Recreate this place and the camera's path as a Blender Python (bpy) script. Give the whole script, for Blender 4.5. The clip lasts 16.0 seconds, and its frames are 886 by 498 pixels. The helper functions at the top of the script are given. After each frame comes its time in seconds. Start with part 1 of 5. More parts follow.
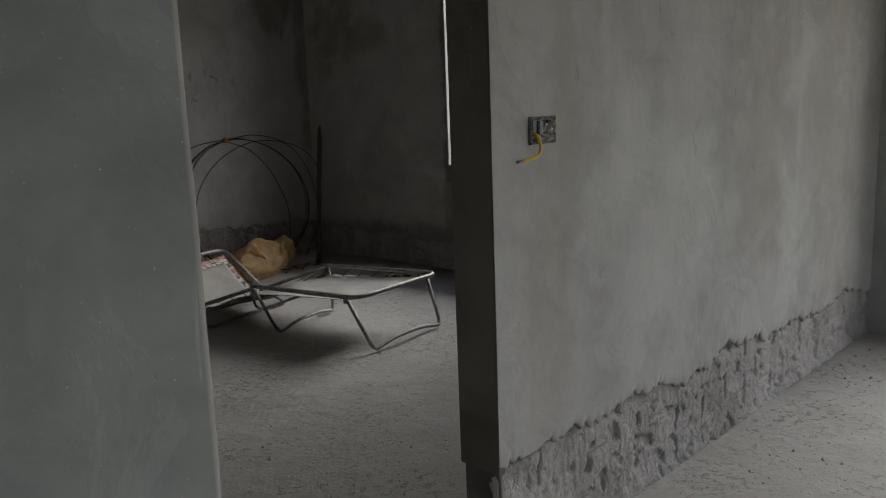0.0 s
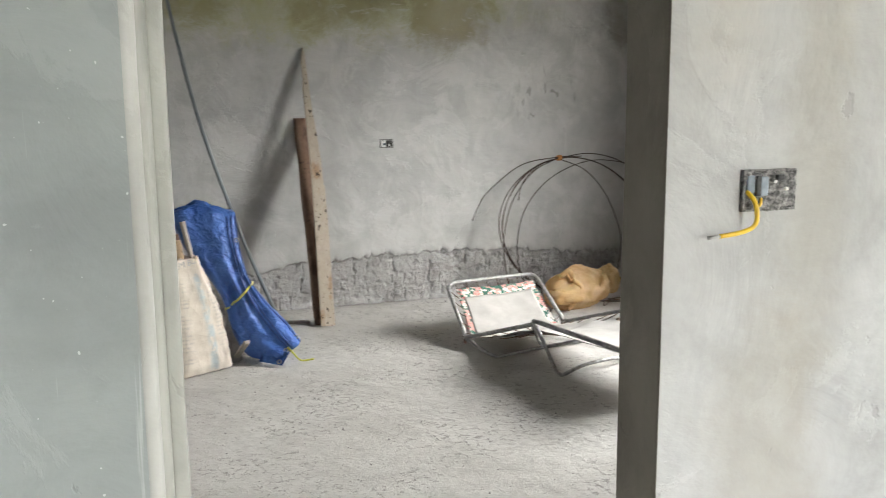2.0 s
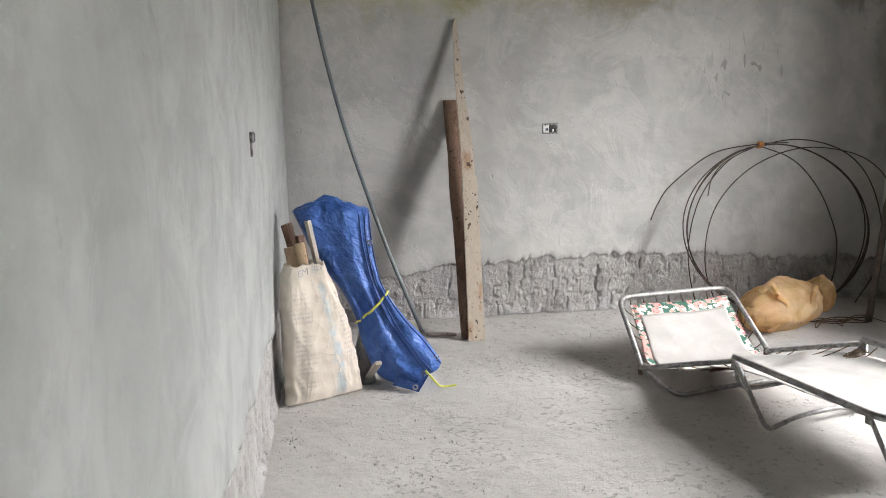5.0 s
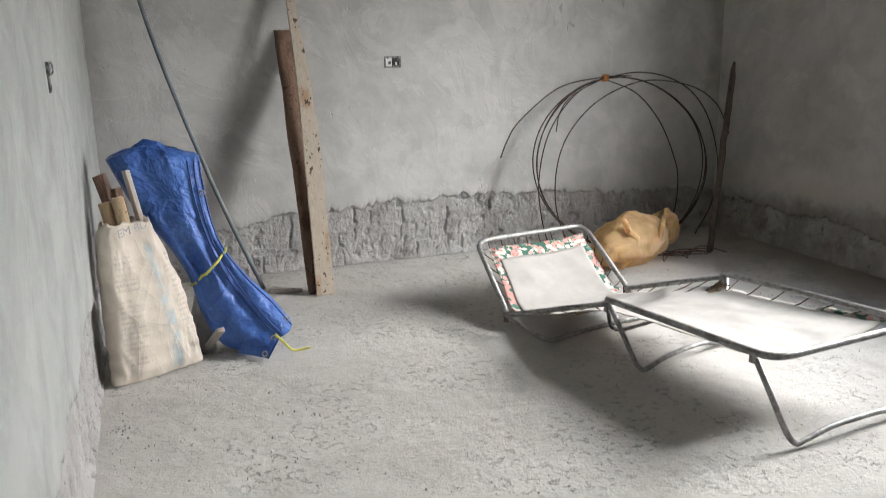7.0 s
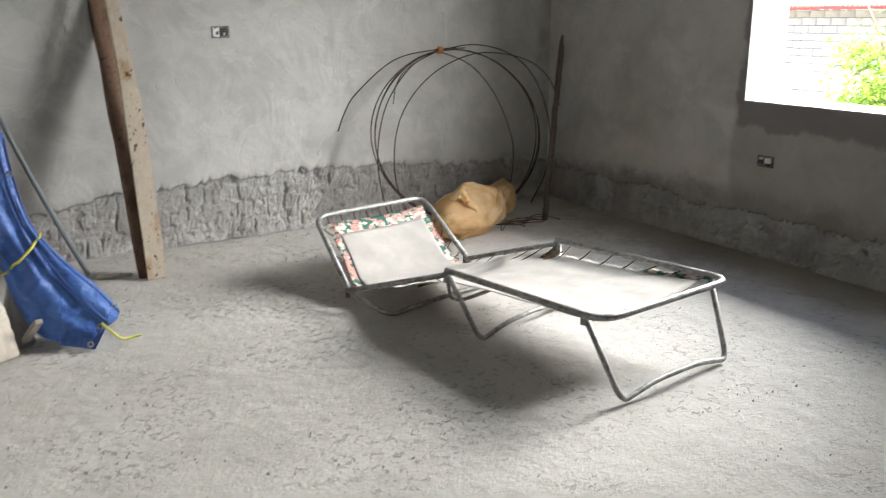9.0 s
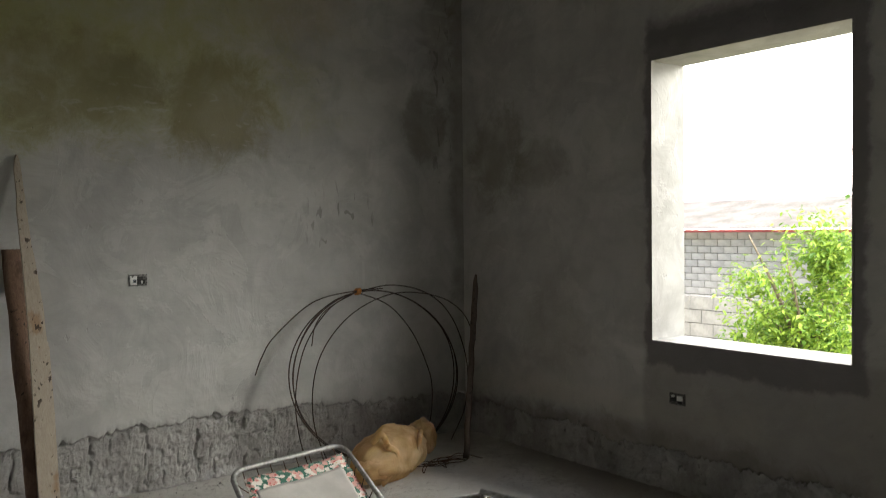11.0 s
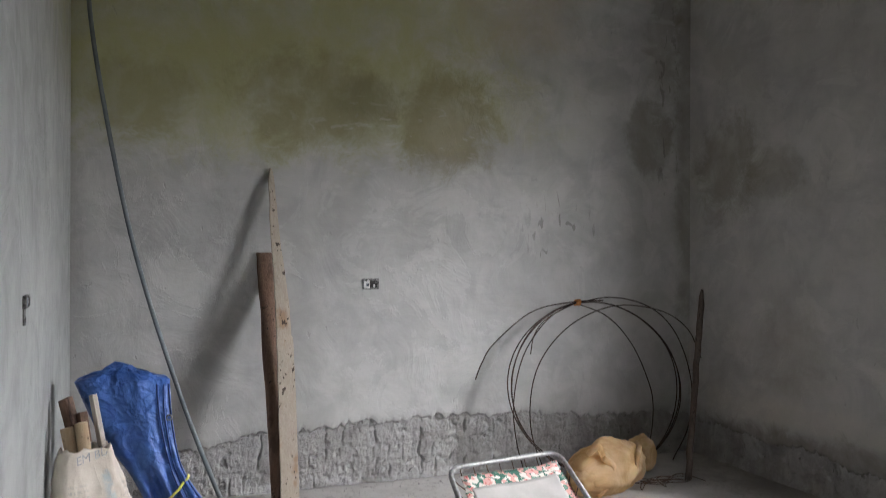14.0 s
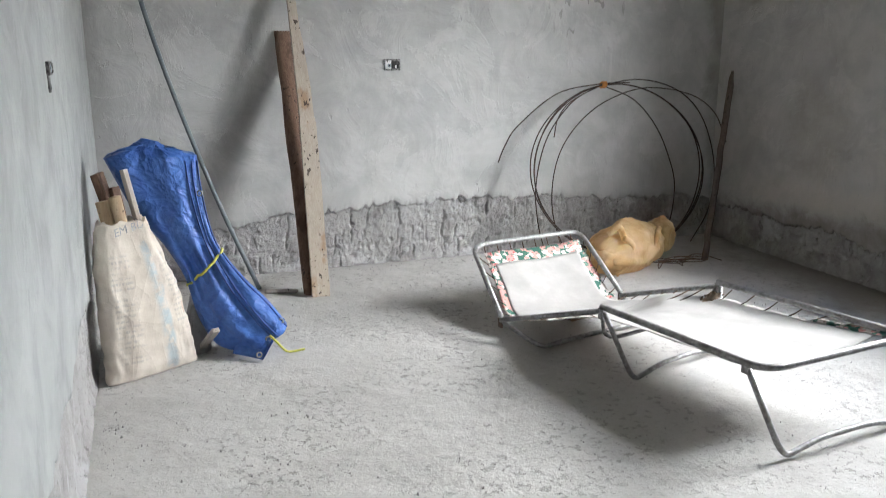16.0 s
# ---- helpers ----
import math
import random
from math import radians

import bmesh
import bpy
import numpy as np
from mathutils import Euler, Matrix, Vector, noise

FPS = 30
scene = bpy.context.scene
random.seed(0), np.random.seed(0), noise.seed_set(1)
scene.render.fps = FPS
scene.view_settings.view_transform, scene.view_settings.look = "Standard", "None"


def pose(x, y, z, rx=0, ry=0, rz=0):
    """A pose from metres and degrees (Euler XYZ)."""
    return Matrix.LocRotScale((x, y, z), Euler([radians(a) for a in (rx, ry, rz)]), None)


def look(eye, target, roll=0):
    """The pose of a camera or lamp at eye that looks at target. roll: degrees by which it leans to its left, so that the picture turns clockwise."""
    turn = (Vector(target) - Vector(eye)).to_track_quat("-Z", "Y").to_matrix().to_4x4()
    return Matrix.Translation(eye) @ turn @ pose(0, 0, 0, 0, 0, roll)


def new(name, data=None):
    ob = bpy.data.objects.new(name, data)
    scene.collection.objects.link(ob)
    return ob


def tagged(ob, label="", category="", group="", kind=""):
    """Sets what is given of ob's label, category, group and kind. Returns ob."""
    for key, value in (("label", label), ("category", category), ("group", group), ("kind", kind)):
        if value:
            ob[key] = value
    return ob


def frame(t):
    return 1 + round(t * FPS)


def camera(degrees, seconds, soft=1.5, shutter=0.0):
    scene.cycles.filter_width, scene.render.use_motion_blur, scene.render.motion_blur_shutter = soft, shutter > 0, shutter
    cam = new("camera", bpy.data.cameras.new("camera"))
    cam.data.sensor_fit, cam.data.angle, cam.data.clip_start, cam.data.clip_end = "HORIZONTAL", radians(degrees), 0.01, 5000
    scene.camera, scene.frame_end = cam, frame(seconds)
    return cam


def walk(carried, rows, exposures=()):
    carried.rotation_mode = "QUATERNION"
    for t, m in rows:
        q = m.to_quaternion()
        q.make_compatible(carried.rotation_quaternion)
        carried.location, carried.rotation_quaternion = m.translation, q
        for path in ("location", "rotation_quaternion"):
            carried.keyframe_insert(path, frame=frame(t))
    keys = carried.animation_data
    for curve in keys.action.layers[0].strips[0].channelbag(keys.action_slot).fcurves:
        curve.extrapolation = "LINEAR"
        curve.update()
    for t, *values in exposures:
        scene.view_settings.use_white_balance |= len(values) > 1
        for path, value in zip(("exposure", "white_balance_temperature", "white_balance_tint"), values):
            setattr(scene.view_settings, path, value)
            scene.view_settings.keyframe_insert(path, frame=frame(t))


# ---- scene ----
from mathutils.bvhtree import BVHTree

cam = camera(56.5, 16.0, soft=0.9, shutter=0.3)
PATH = [
    (0, (-0.735, -6.272, 1.364), (0.689, -4.913, 1.01), -2.1),
    (0.5, (-0.498, -6.32, 1.403), (0.755, -4.807, 1.026), -3.5),
    (1, (-0.281, -6.233, 1.402), (0.776, -4.573, 1.042), -1.1),
    (1.5, (-0.094, -6.16, 1.413), (0.791, -4.394, 1.097), -0.8),
    (2, (0.07, -6.119, 1.402), (0.706, -4.248, 1.095), -0.5),
    (2.5, (0.177, -6.088, 1.399), (0.552, -4.148, 1.088), -1.4),
    (3, (0.187, -5.976, 1.388), (0.455, -4.018, 1.082), -1.6),
    (5.3, (0.317, -5.172, 1.377), (0.566, -3.217, 1.038), -1.1),
    (5.5, (0.283, -5.087, 1.384), (0.608, -3.143, 1.044), -0.7),
    (6, (0.251, -4.961, 1.374), (0.911, -3.106, 1.024), 0.1),
    (6.5, (0.239, -4.919, 1.364), (0.908, -3.072, 0.992), -0.4),
    (7, (0.255, -4.904, 1.334), (0.907, -3.076, 0.852), -1.1),
    (7.5, (0.264, -4.904, 1.32), (0.91, -3.115, 0.702), -1.5),
    (8, (0.258, -4.898, 1.292), (0.886, -3.137, 0.583), -1.6),
    (8.5, (0.247, -4.901, 1.307), (1.033, -3.196, 0.617), 0.1),
    (9, (0.301, -4.888, 1.327), (1.279, -3.231, 0.779), -0.4),
    (9.2, (0.318, -4.883, 1.326), (1.339, -3.241, 0.814), -0.9),
    (11.3, (0.246, -4.861, 1.534), (1.466, -3.277, 1.558), -0.4),
    (11.5, (0.221, -4.861, 1.536), (1.445, -3.282, 1.615), 0.1),
    (12, (0.2, -4.859, 1.532), (1.37, -3.262, 1.814), 1.2),
    (12.5, (0.191, -4.856, 1.544), (1.238, -3.19, 1.898), 1.7),
    (13, (0.235, -4.888, 1.53), (1.211, -3.163, 1.794), 0.5),
    (13.5, (0.28, -4.941, 1.47), (1.025, -3.094, 1.656), 0.3),
    (14, (0.295, -4.94, 1.447), (1.009, -3.072, 1.45), 0.2),
    (14.5, (0.285, -4.917, 1.427), (0.997, -3.052, 1.304), 0.1),
    (15, (0.271, -4.912, 1.394), (0.971, -3.054, 1.163), 0.0),
    (15.5, (0.261, -4.912, 1.372), (0.943, -3.065, 1.023), 0.2),
    (16, (0.254, -4.91, 1.353), (0.915, -3.084, 0.872), -0.0),
]
walk(cam, [(t, look(eye, target, roll)) for t, eye, target, roll in PATH],
     exposures=[(0.0, 0.82, 6500, 10), (0.5, 1.22, 6550, 9), (1.0, 2.12, 6550, 8), (1.5, 2.9, 6500, 8), (2.5, 3.12, 6500, 8), (5.5, 3.22, 6400, 12), (7.0, 3.02, 6420, 10),
                (8.5, 2.76, 6400, 9), (9.0, 3.06, 6500, 8), (11.3, 1.82, 6850, 6), (12.5, 3.0, 6600, 8), (13.5, 2.83, 6250, 12), (14.5, 2.70, 6100, 13), (15.0, 3.04, 6080, 10), (16.0, 3.2, 6080, 9)])

# ---- world, sun, exposure ----
world = bpy.data.worlds.new("overcast_sky")
scene.world = world
world.use_nodes = True
wn = world.node_tree
sky = wn.nodes.new("ShaderNodeTexSky")
sky.sky_type = "NISHITA"
sky.sun_disc = False
SUN_EL, SUN_AZ = 58.0, 215.0          # degrees; azimuth clockwise from north (+y)
sky.sun_elevation = radians(SUN_EL)
sky.sun_rotation = radians(SUN_AZ)
sky.air_density, sky.dust_density, sky.ozone_density = 1.0, 3.0, 0.6
bg = wn.nodes["Background"]
bg.inputs["Strength"].default_value = 0.15
wn.links.new(sky.outputs["Color"], bg.inputs["Color"])

sun = bpy.data.lights.new("sun", "SUN")
sun.energy, sun.angle, sun.color = 1.3, radians(14), (1.0, 0.96, 0.9)
sun_ob = new("sun", sun)
az, el = radians(SUN_AZ), radians(SUN_EL)
sun_from = Vector((math.sin(az) * math.cos(el), math.cos(az) * math.cos(el), math.sin(el)))
sun_ob.matrix_world = look(sun_from * 40, (0, 0, 0))

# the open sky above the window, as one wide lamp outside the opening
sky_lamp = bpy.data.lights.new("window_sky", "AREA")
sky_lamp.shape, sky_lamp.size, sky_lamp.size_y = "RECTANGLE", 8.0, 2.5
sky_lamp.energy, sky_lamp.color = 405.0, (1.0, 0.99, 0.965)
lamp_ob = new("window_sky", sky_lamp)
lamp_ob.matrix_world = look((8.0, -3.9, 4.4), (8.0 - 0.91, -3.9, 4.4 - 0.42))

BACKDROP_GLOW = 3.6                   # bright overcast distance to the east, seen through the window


# ---- material helpers ----
class Net:
    """Small helper to write node materials."""

    def __init__(self, name, rough=0.9, metal=0.0):
        self.mat = bpy.data.materials.new(name)
        self.mat.use_nodes = True
        self.tree = self.mat.node_tree
        self.bsdf = self.tree.nodes["Principled BSDF"]
        self.bsdf.inputs["Roughness"].default_value = rough
        self.bsdf.inputs["Metallic"].default_value = metal
        self.coord = self.tree.nodes.new("ShaderNodeTexCoord")

    def node(self, kind, **values):
        n = self.tree.nodes.new(kind)
        for key, value in values.items():
            setattr(n, key, value)
        return n

    def link(self, a, b):
        self.tree.links.new(a, b)

    def put(self, socket, value):
        if hasattr(value, "is_output"):
            self.link(value, socket)
        else:
            socket.default_value = value

    def where(self, scale=(1, 1, 1), shift=(0, 0, 0), space="Object", turn=(0, 0, 0)):
        m = self.node("ShaderNodeMapping")
        m.inputs["Rotation"].default_value = tuple(radians(a) for a in turn)
        m.inputs["Scale"].default_value = scale
        m.inputs["Location"].default_value = shift
        self.link(self.coord.outputs[space], m.inputs["Vector"])
        return m.outputs["Vector"]

    def noise(self, scale, detail=6.0, rough=0.6, vector=None, warp=0.0):
        n = self.node("ShaderNodeTexNoise")
        n.inputs["Scale"].default_value = scale
        n.inputs["Detail"].default_value = detail
        n.inputs["Roughness"].default_value = rough
        n.inputs["Distortion"].default_value = warp
        self.link(vector if vector is not None else self.coord.outputs["Object"], n.inputs["Vector"])
        return n.outputs["Fac"]

    def math(self, op, a, b=0.0, c=0.0):
        n = self.node("ShaderNodeMath", operation=op)
        for socket, v in zip(n.inputs, (a, b, c)):
            self.put(socket, v)
        return n.outputs[0]

    def ramp(self, value, lo, hi, a=0.0, b=1.0):
        n = self.node("ShaderNodeMapRange", interpolation_type="SMOOTHSTEP")
        self.put(n.inputs[0], value)
        for i, v in zip((1, 2, 3, 4), (lo, hi, a, b)):
            n.inputs[i].default_value = v
        return n.outputs[0]

    def mix(self, fac, a, b, mode="MIX"):
        n = self.node("ShaderNodeMix", data_type="RGBA", blend_type=mode)
        self.put(n.inputs[0], fac)
        for socket, v in ((n.inputs[6], a), (n.inputs[7], b)):
            self.put(socket, v if hasattr(v, "is_output") else (*v, 1.0))
        return n.outputs[2]

    def blob(self, centre, radii, ragged=0.5, lo=0.6, hi=1.1, grain=4.0):
        """1 inside an uneven ellipsoid, 0 outside."""
        v = self.where(tuple(1 / r for r in radii), tuple(-c / r for c, r in zip(centre, radii)))
        ln = self.node("ShaderNodeVectorMath", operation="LENGTH")
        self.link(v, ln.inputs[0])
        wob = self.math("MULTIPLY", self.math("SUBTRACT", self.noise(grain, 10.0, 0.74, warp=0.5), 0.5), ragged * 2.6)
        return self.ramp(self.math("ADD", ln.outputs["Value"], wob), lo, hi, 1.0, 0.0)

    def bump(self, height, strength, distance=0.01, before=None):
        b = self.node("ShaderNodeBump")
        b.inputs["Strength"].default_value = strength
        b.inputs["Distance"].default_value = distance
        self.put(b.inputs["Height"], height)
        if before is not None:
            self.link(before, b.inputs["Normal"])
        return b.outputs["Normal"]

    def done(self, color, normal=None, rough=None):
        self.put(self.bsdf.inputs["Base Color"], color if hasattr(color, "is_output") else (*color, 1.0))
        if normal is not None:
            self.link(normal, self.bsdf.inputs["Normal"])
        if rough is not None:
            self.put(self.bsdf.inputs["Roughness"], rough)
        return self.mat


def plain(name, c1, c2, scale=8.0, rough=0.8, metal=0.0, bump=0.2, bump_scale=60.0, distance=0.004, stretch=(1, 1, 1)):
    n = Net(name, rough, metal)
    v = n.where(stretch)
    col = n.mix(n.ramp(n.noise(scale, 6, 0.65, v), 0.35, 0.68), c1, c2)
    nor = n.bump(n.noise(bump_scale, 4, 0.6, v), bump, distance)
    return n.done(col, nor)


OLIVE = (0.385, 0.382, 0.19)


def plaster(name, base, pale, stains=(), bands=(), scratch=0.25, gouges=(), specks=False, dabs=()):
    """Trowelled cement plaster with mottling, trowel marks and damp stains."""
    n = Net(name, 0.88)
    big = n.ramp(n.noise(1.1, 5, 0.6, warp=0.6), 0.3, 0.72)
    mid = n.ramp(n.noise(3.6, 8, 0.62, warp=0.6), 0.36, 0.7)
    streak = n.noise(2.2, 6, 0.6, n.where((1.6, 1.6, 0.32)), 0.4)
    fine = n.noise(48, 5, 0.65)
    dark = tuple(c * 0.68 for c in base)
    col = n.mix(big, base, pale)
    col = n.mix(n.math("MULTIPLY", mid, 0.42), col, dark)
    # thin skim patches with crisp edges, and broad trowel sweeps
    skim = n.ramp(n.noise(2.1, 10, 0.66, warp=1.0), 0.53, 0.565)
    col = n.mix(n.math("MULTIPLY", skim, 0.2), col, tuple(min(0.7, c * 1.2) for c in pale))
    sweep = n.ramp(n.noise(1.6, 7, 0.62, n.where((0.8, 0.8, 1.8), (3, 1, 2), turn=(0, 25, 0)), 1.4), 0.5, 0.66)
    col = n.mix(n.math("MULTIPLY", sweep, 0.2), col, dark)
    col = n.mix(n.ramp(streak, 0.55, 0.75, 0, 0.35), col, pale)
    col = n.mix(n.ramp(fine, 0.62, 0.8, 0, 0.16), col, dark)
    for centre, radii, colour, strength, ragged, lo, hi in stains:
        m = n.blob(centre, radii, ragged, lo, hi)
        m = n.math("MULTIPLY", m, n.ramp(n.noise(3.0, 11, 0.68, n.where((1.2, 1.2, 0.9)), 0.5), 0.32, 0.6, 0.55, 1.0))
        col = n.mix(n.math("MULTIPLY", m, strength), col, colour)
    # rectangular patches of later, darker cement with wandering edges
    for (cy, hy), (cz, hz), soft, wander, colour, strength in bands:
        sep = n.node("ShaderNodeSeparateXYZ")
        n.link(n.coord.outputs["Object"], sep.inputs[0])
        dy = n.math("SUBTRACT", n.math("ABSOLUTE", n.math("SUBTRACT", sep.outputs[1], cy)), hy)
        dz = n.math("SUBTRACT", n.math("ABSOLUTE", n.math("SUBTRACT", sep.outputs[2], cz)), hz)
        d = n.math("ADD", n.math("MAXIMUM", dy, dz), n.math("MULTIPLY", n.math("SUBTRACT", n.noise(4.5, 7, 0.65), 0.5), wander))
        col = n.mix(n.ramp(d, -soft, soft, strength, 0.0), col, colour)
    # pale dabs where the float dragged wet cement over the stains
    for centre, radii in dabs:
        lines = n.ramp(n.noise(8, 5, 0.6, n.where((0.7, 1, 2.2), centre, turn=(0, 40, 0)), 0.7), 0.58, 0.64)
        m = n.math("MULTIPLY", n.blob(centre, radii, 0.4, 0.5, 1.0), lines)
        col = n.mix(n.math("MULTIPLY", m, 0.3), col, tuple(c * 1.05 for c in pale))
    # knife and trowel gouges in set places
    for centre, radii in gouges:
        lines = n.ramp(n.noise(7, 3, 0.5, n.where((2.6, 2.6, 0.8), centre, turn=(0, -14, 0)), 0.9), 0.60, 0.64)
        m = n.math("MULTIPLY", n.blob(centre, radii, 0.5, 0.5, 1.0), lines)
        col = n.mix(n.math("MULTIPLY", m, 0.55), col, (0.15, 0.14, 0.125))
    if specks:
        dots = n.ramp(n.noise(105, 1, 0.4), 0.75, 0.79)
        col = n.mix(n.math("MULTIPLY", dots, 0.45), col, (0.6, 0.62, 0.6))
        drip = n.ramp(n.noise(11, 4, 0.6, n.where((3, 3, 0.12)), 0.3), 0.66, 0.72)
        col = n.mix(n.math("MULTIPLY", drip, 0.35), col, (0.45, 0.47, 0.46))
    # small pits and scratches
    pits = n.ramp(n.noise(17, 4, 0.55, n.where((1, 1, 0.6)), 0.5), 0.69, 0.73)
    col = n.mix(n.math("MULTIPLY", pits, 0.3), col, dark)
    h = n.math("ADD", n.math("MULTIPLY", n.noise(3.4, 6, 0.55, warp=0.8), 1.3), n.math("MULTIPLY", fine, 0.07))
    h = n.math("SUBTRACT", h, n.math("MULTIPLY", pits, 0.22))
    h = n.math("ADD", h, n.math("ADD", n.math("MULTIPLY", skim, 0.07), n.math("MULTIPLY", n.noise(14, 6, 0.6, n.where((0.6, 0.6, 1.6), turn=(0, 25, 0)), 1.0), 0.06)))
    nor = n.bump(h, scratch * 1.7, 0.02)
    return n.done(col, nor, n.ramp(mid, 0, 1, 0.78, 0.92))


GREY, PALE = (0.415, 0.408, 0.393), (0.505, 0.498, 0.482)
# damp blotches, and the strip up the north-east corner
DARK_OLIVE = (0.16, 0.15, 0.10)
BROWN = (0.215, 0.19, 0.10)
m_north = plaster("plaster_north", GREY, PALE, [
    ((0.75, 0, 3.25), (2.3, 1, 1.25), OLIVE, 0.85, 0.4, 0.5, 1.15),
    ((1.2, 0, 2.38), (1.9, 1, 0.42), OLIVE, 0.7, 0.45, 0.6, 1.1),
    ((0.35, 0, 2.30), (0.36, 1, 0.28), BROWN, 0.45, 0.7, 0.5, 1.1),
    ((1.38, 0, 2.34), (0.56, 1, 0.36), BROWN, 0.6, 0.75, 0.5, 1.1),
    ((1.66, 0, 2.38), (0.26, 1, 0.18), (0.17, 0.165, 0.10), 0.4, 0.6, 0.4, 1.1),
    ((2.2, 0, 2.25), (0.42, 1, 0.40), BROWN, 0.66, 0.75, 0.5, 1.1),
    ((2.22, 0, 2.22), (0.22, 1, 0.18), (0.37, 0.34, 0.24), 0.55, 0.6, 0.4, 1.1),
    ((2.75, 0, 3.05), (0.5, 1, 0.35), (0.40, 0.33, 0.26), 0.4, 0.6, 0.4, 1.1),
    ((3.74, 0, 2.25), (0.22, 1, 0.33), DARK_OLIVE, 0.62, 0.4, 0.7, 1.02),
    ((3.86, 0, 3.05), (0.17, 1, 0.8), DARK_OLIVE, 0.42, 1.0, 0.4, 1.1),
    # darker strip over the whole height beside the corner
    ((4.08, 0, 2.2), (0.13, 1, 2.2), DARK_OLIVE, 0.55, 0.7, 0.4, 1.1),
    ((2.36, 0, 3.66), (0.2, 1, 0.12), (0.24, 0.20, 0.15), 0.5, 0.7, 0.5, 1.1),
], gouges=(((3.05, 0, 1.55), (0.36, 1, 0.34)), ((3.9, 0, 2.5), (0.16, 1, 0.9))),
   dabs=(((1.85, 0, 2.12), (1.0, 1, 0.32)), ((2.25, 0, 1.98), (0.45, 1, 0.2)), ((0.6, 0, 2.02), (0.7, 1, 0.22)), ((3.86, 0, 2.9), (0.2, 1, 0.9))))
m_east = plaster("plaster_east", (0.395, 0.382, 0.362), (0.475, 0.462, 0.440), [
    ((4.1, -0.38, 2.02), (1, 0.34, 0.42), DARK_OLIVE, 0.6, 0.8, 0.5, 1.1),
    ((4.1, -0.80, 1.95), (1, 0.30, 0.20), DARK_OLIVE, 0.42, 0.8, 0.5, 1.1),
    ((4.1, -0.95, 0.85), (1, 0.34, 0.36), (0.21, 0.19, 0.14), 0.36, 0.5, 0.5, 1.1),
    ((4.1, -1.2, 0.44), (1, 2.0, 0.12), (0.50, 0.47, 0.41), 0.5, 0.9, 0.3, 1.0),
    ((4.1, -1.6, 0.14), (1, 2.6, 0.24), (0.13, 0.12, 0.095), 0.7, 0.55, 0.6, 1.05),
], bands=(((-2.40, 0.70), (0.40, 0.47), 0.03, 0.10, (0.22, 0.20, 0.175), 0.48),
          ((-2.36, 0.64), (1.68, 0.97), 0.02, 0.2, (0.155, 0.145, 0.148), 0.8),
          ((-2.36, 0.62), (2.62, 0.08), 0.04, 0.22, (0.12, 0.11, 0.115), 0.6)),
   gouges=(((4.1, -1.34, 3.06), (1, 0.12, 0.12)),))
m_west = plaster("plaster_west", (0.295, 0.302, 0.29), (0.37, 0.377, 0.365), [
    ((0, -0.5, 3.3), (1, 1.5, 1.1), OLIVE, 0.55, 0.4, 0.4, 1.1)])
m_hall = plaster("plaster_hall", (0.325, 0.324, 0.312), (0.41, 0.41, 0.40), [
    ((1.0, -4.92, 1.9), (0.16, 1, 0.5), (0.45, 0.40, 0.32), 0.4, 0.4, 0.4, 1.1),
    ((2.6, -4.92, 1.2), (0.3, 1, 0.7), (0.24, 0.22, 0.18), 0.55, 0.6, 0.4, 1.1),
    # light falling off towards the far end, painted into the plaster colour
    ((3.5, -4.92, 1.5), (0.5, 1, 1.5), (0.27, 0.25, 0.215), 0.5, 0.5, 0.4, 1.1),
    ((1.25, -4.92, 1.85), (0.05, 1, 0.4), (0.52, 0.49, 0.42), 0.5, 0.4, 0.4, 1.1),
    ((1.42, -4.92, 1.75), (0.04, 1, 0.45), (0.52, 0.50, 0.44), 0.45, 0.4, 0.4, 1.1),
    ((1.75, -4.92, 0.95), (0.55, 1, 0.6), (0.49, 0.50, 0.49), 0.55, 0.6, 0.4, 1.0),
    ((1.20, -4.92, 1.35), (0.10, 1, 0.7), (0.29, 0.265, 0.22), 0.45, 0.7, 0.4, 1.1),
    ((1.12, -4.92, 0.75), (0.16, 1, 0.45), (0.28, 0.255, 0.21), 0.55, 0.6, 0.4, 1.1)], scratch=0.22)
m_pier = plaster("plaster_pier", (0.215, 0.233, 0.230), (0.265, 0.283, 0.28), [], scratch=0.18, specks=True)
m_bead = plaster("cement_edge", (0.28, 0.278, 0.26), (0.36, 0.357, 0.335), [], scratch=0.12)
m_side = plaster("jamb_side_cement", (0.235, 0.235, 0.213), (0.29, 0.29, 0.265), [], scratch=0.14)
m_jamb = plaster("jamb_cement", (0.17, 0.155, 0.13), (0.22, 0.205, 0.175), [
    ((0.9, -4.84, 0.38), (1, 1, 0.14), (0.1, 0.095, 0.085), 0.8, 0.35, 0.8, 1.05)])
m_ceiling = plaster("ceiling_plaster", (0.50, 0.49, 0.47), (0.56, 0.55, 0.53), [
    ((3.08, -0.22, 4.19), (0.13, 0.06, 1), (0.22, 0.19, 0.15), 0.8, 0.15, 0.8, 1.0),
    ((3.4, -0.12, 4.19), (0.9, 0.07, 1), (0.3, 0.27, 0.22), 0.6, 0.6, 0.4, 1.0)], scratch=0.12)
m_cornice = plaster("cornice_plaster", (0.32, 0.31, 0.29), (0.38, 0.37, 0.35), [
    ((3.6, 0, 4.10), (1.2, 1, 0.03), (0.17, 0.155, 0.12), 0.6, 0.8, 0.4, 1.0),
    ((4.1, -0.7, 4.10), (1, 0.9, 0.03), (0.16, 0.145, 0.11), 0.6, 0.8, 0.4, 1.0)], scratch=0.15)


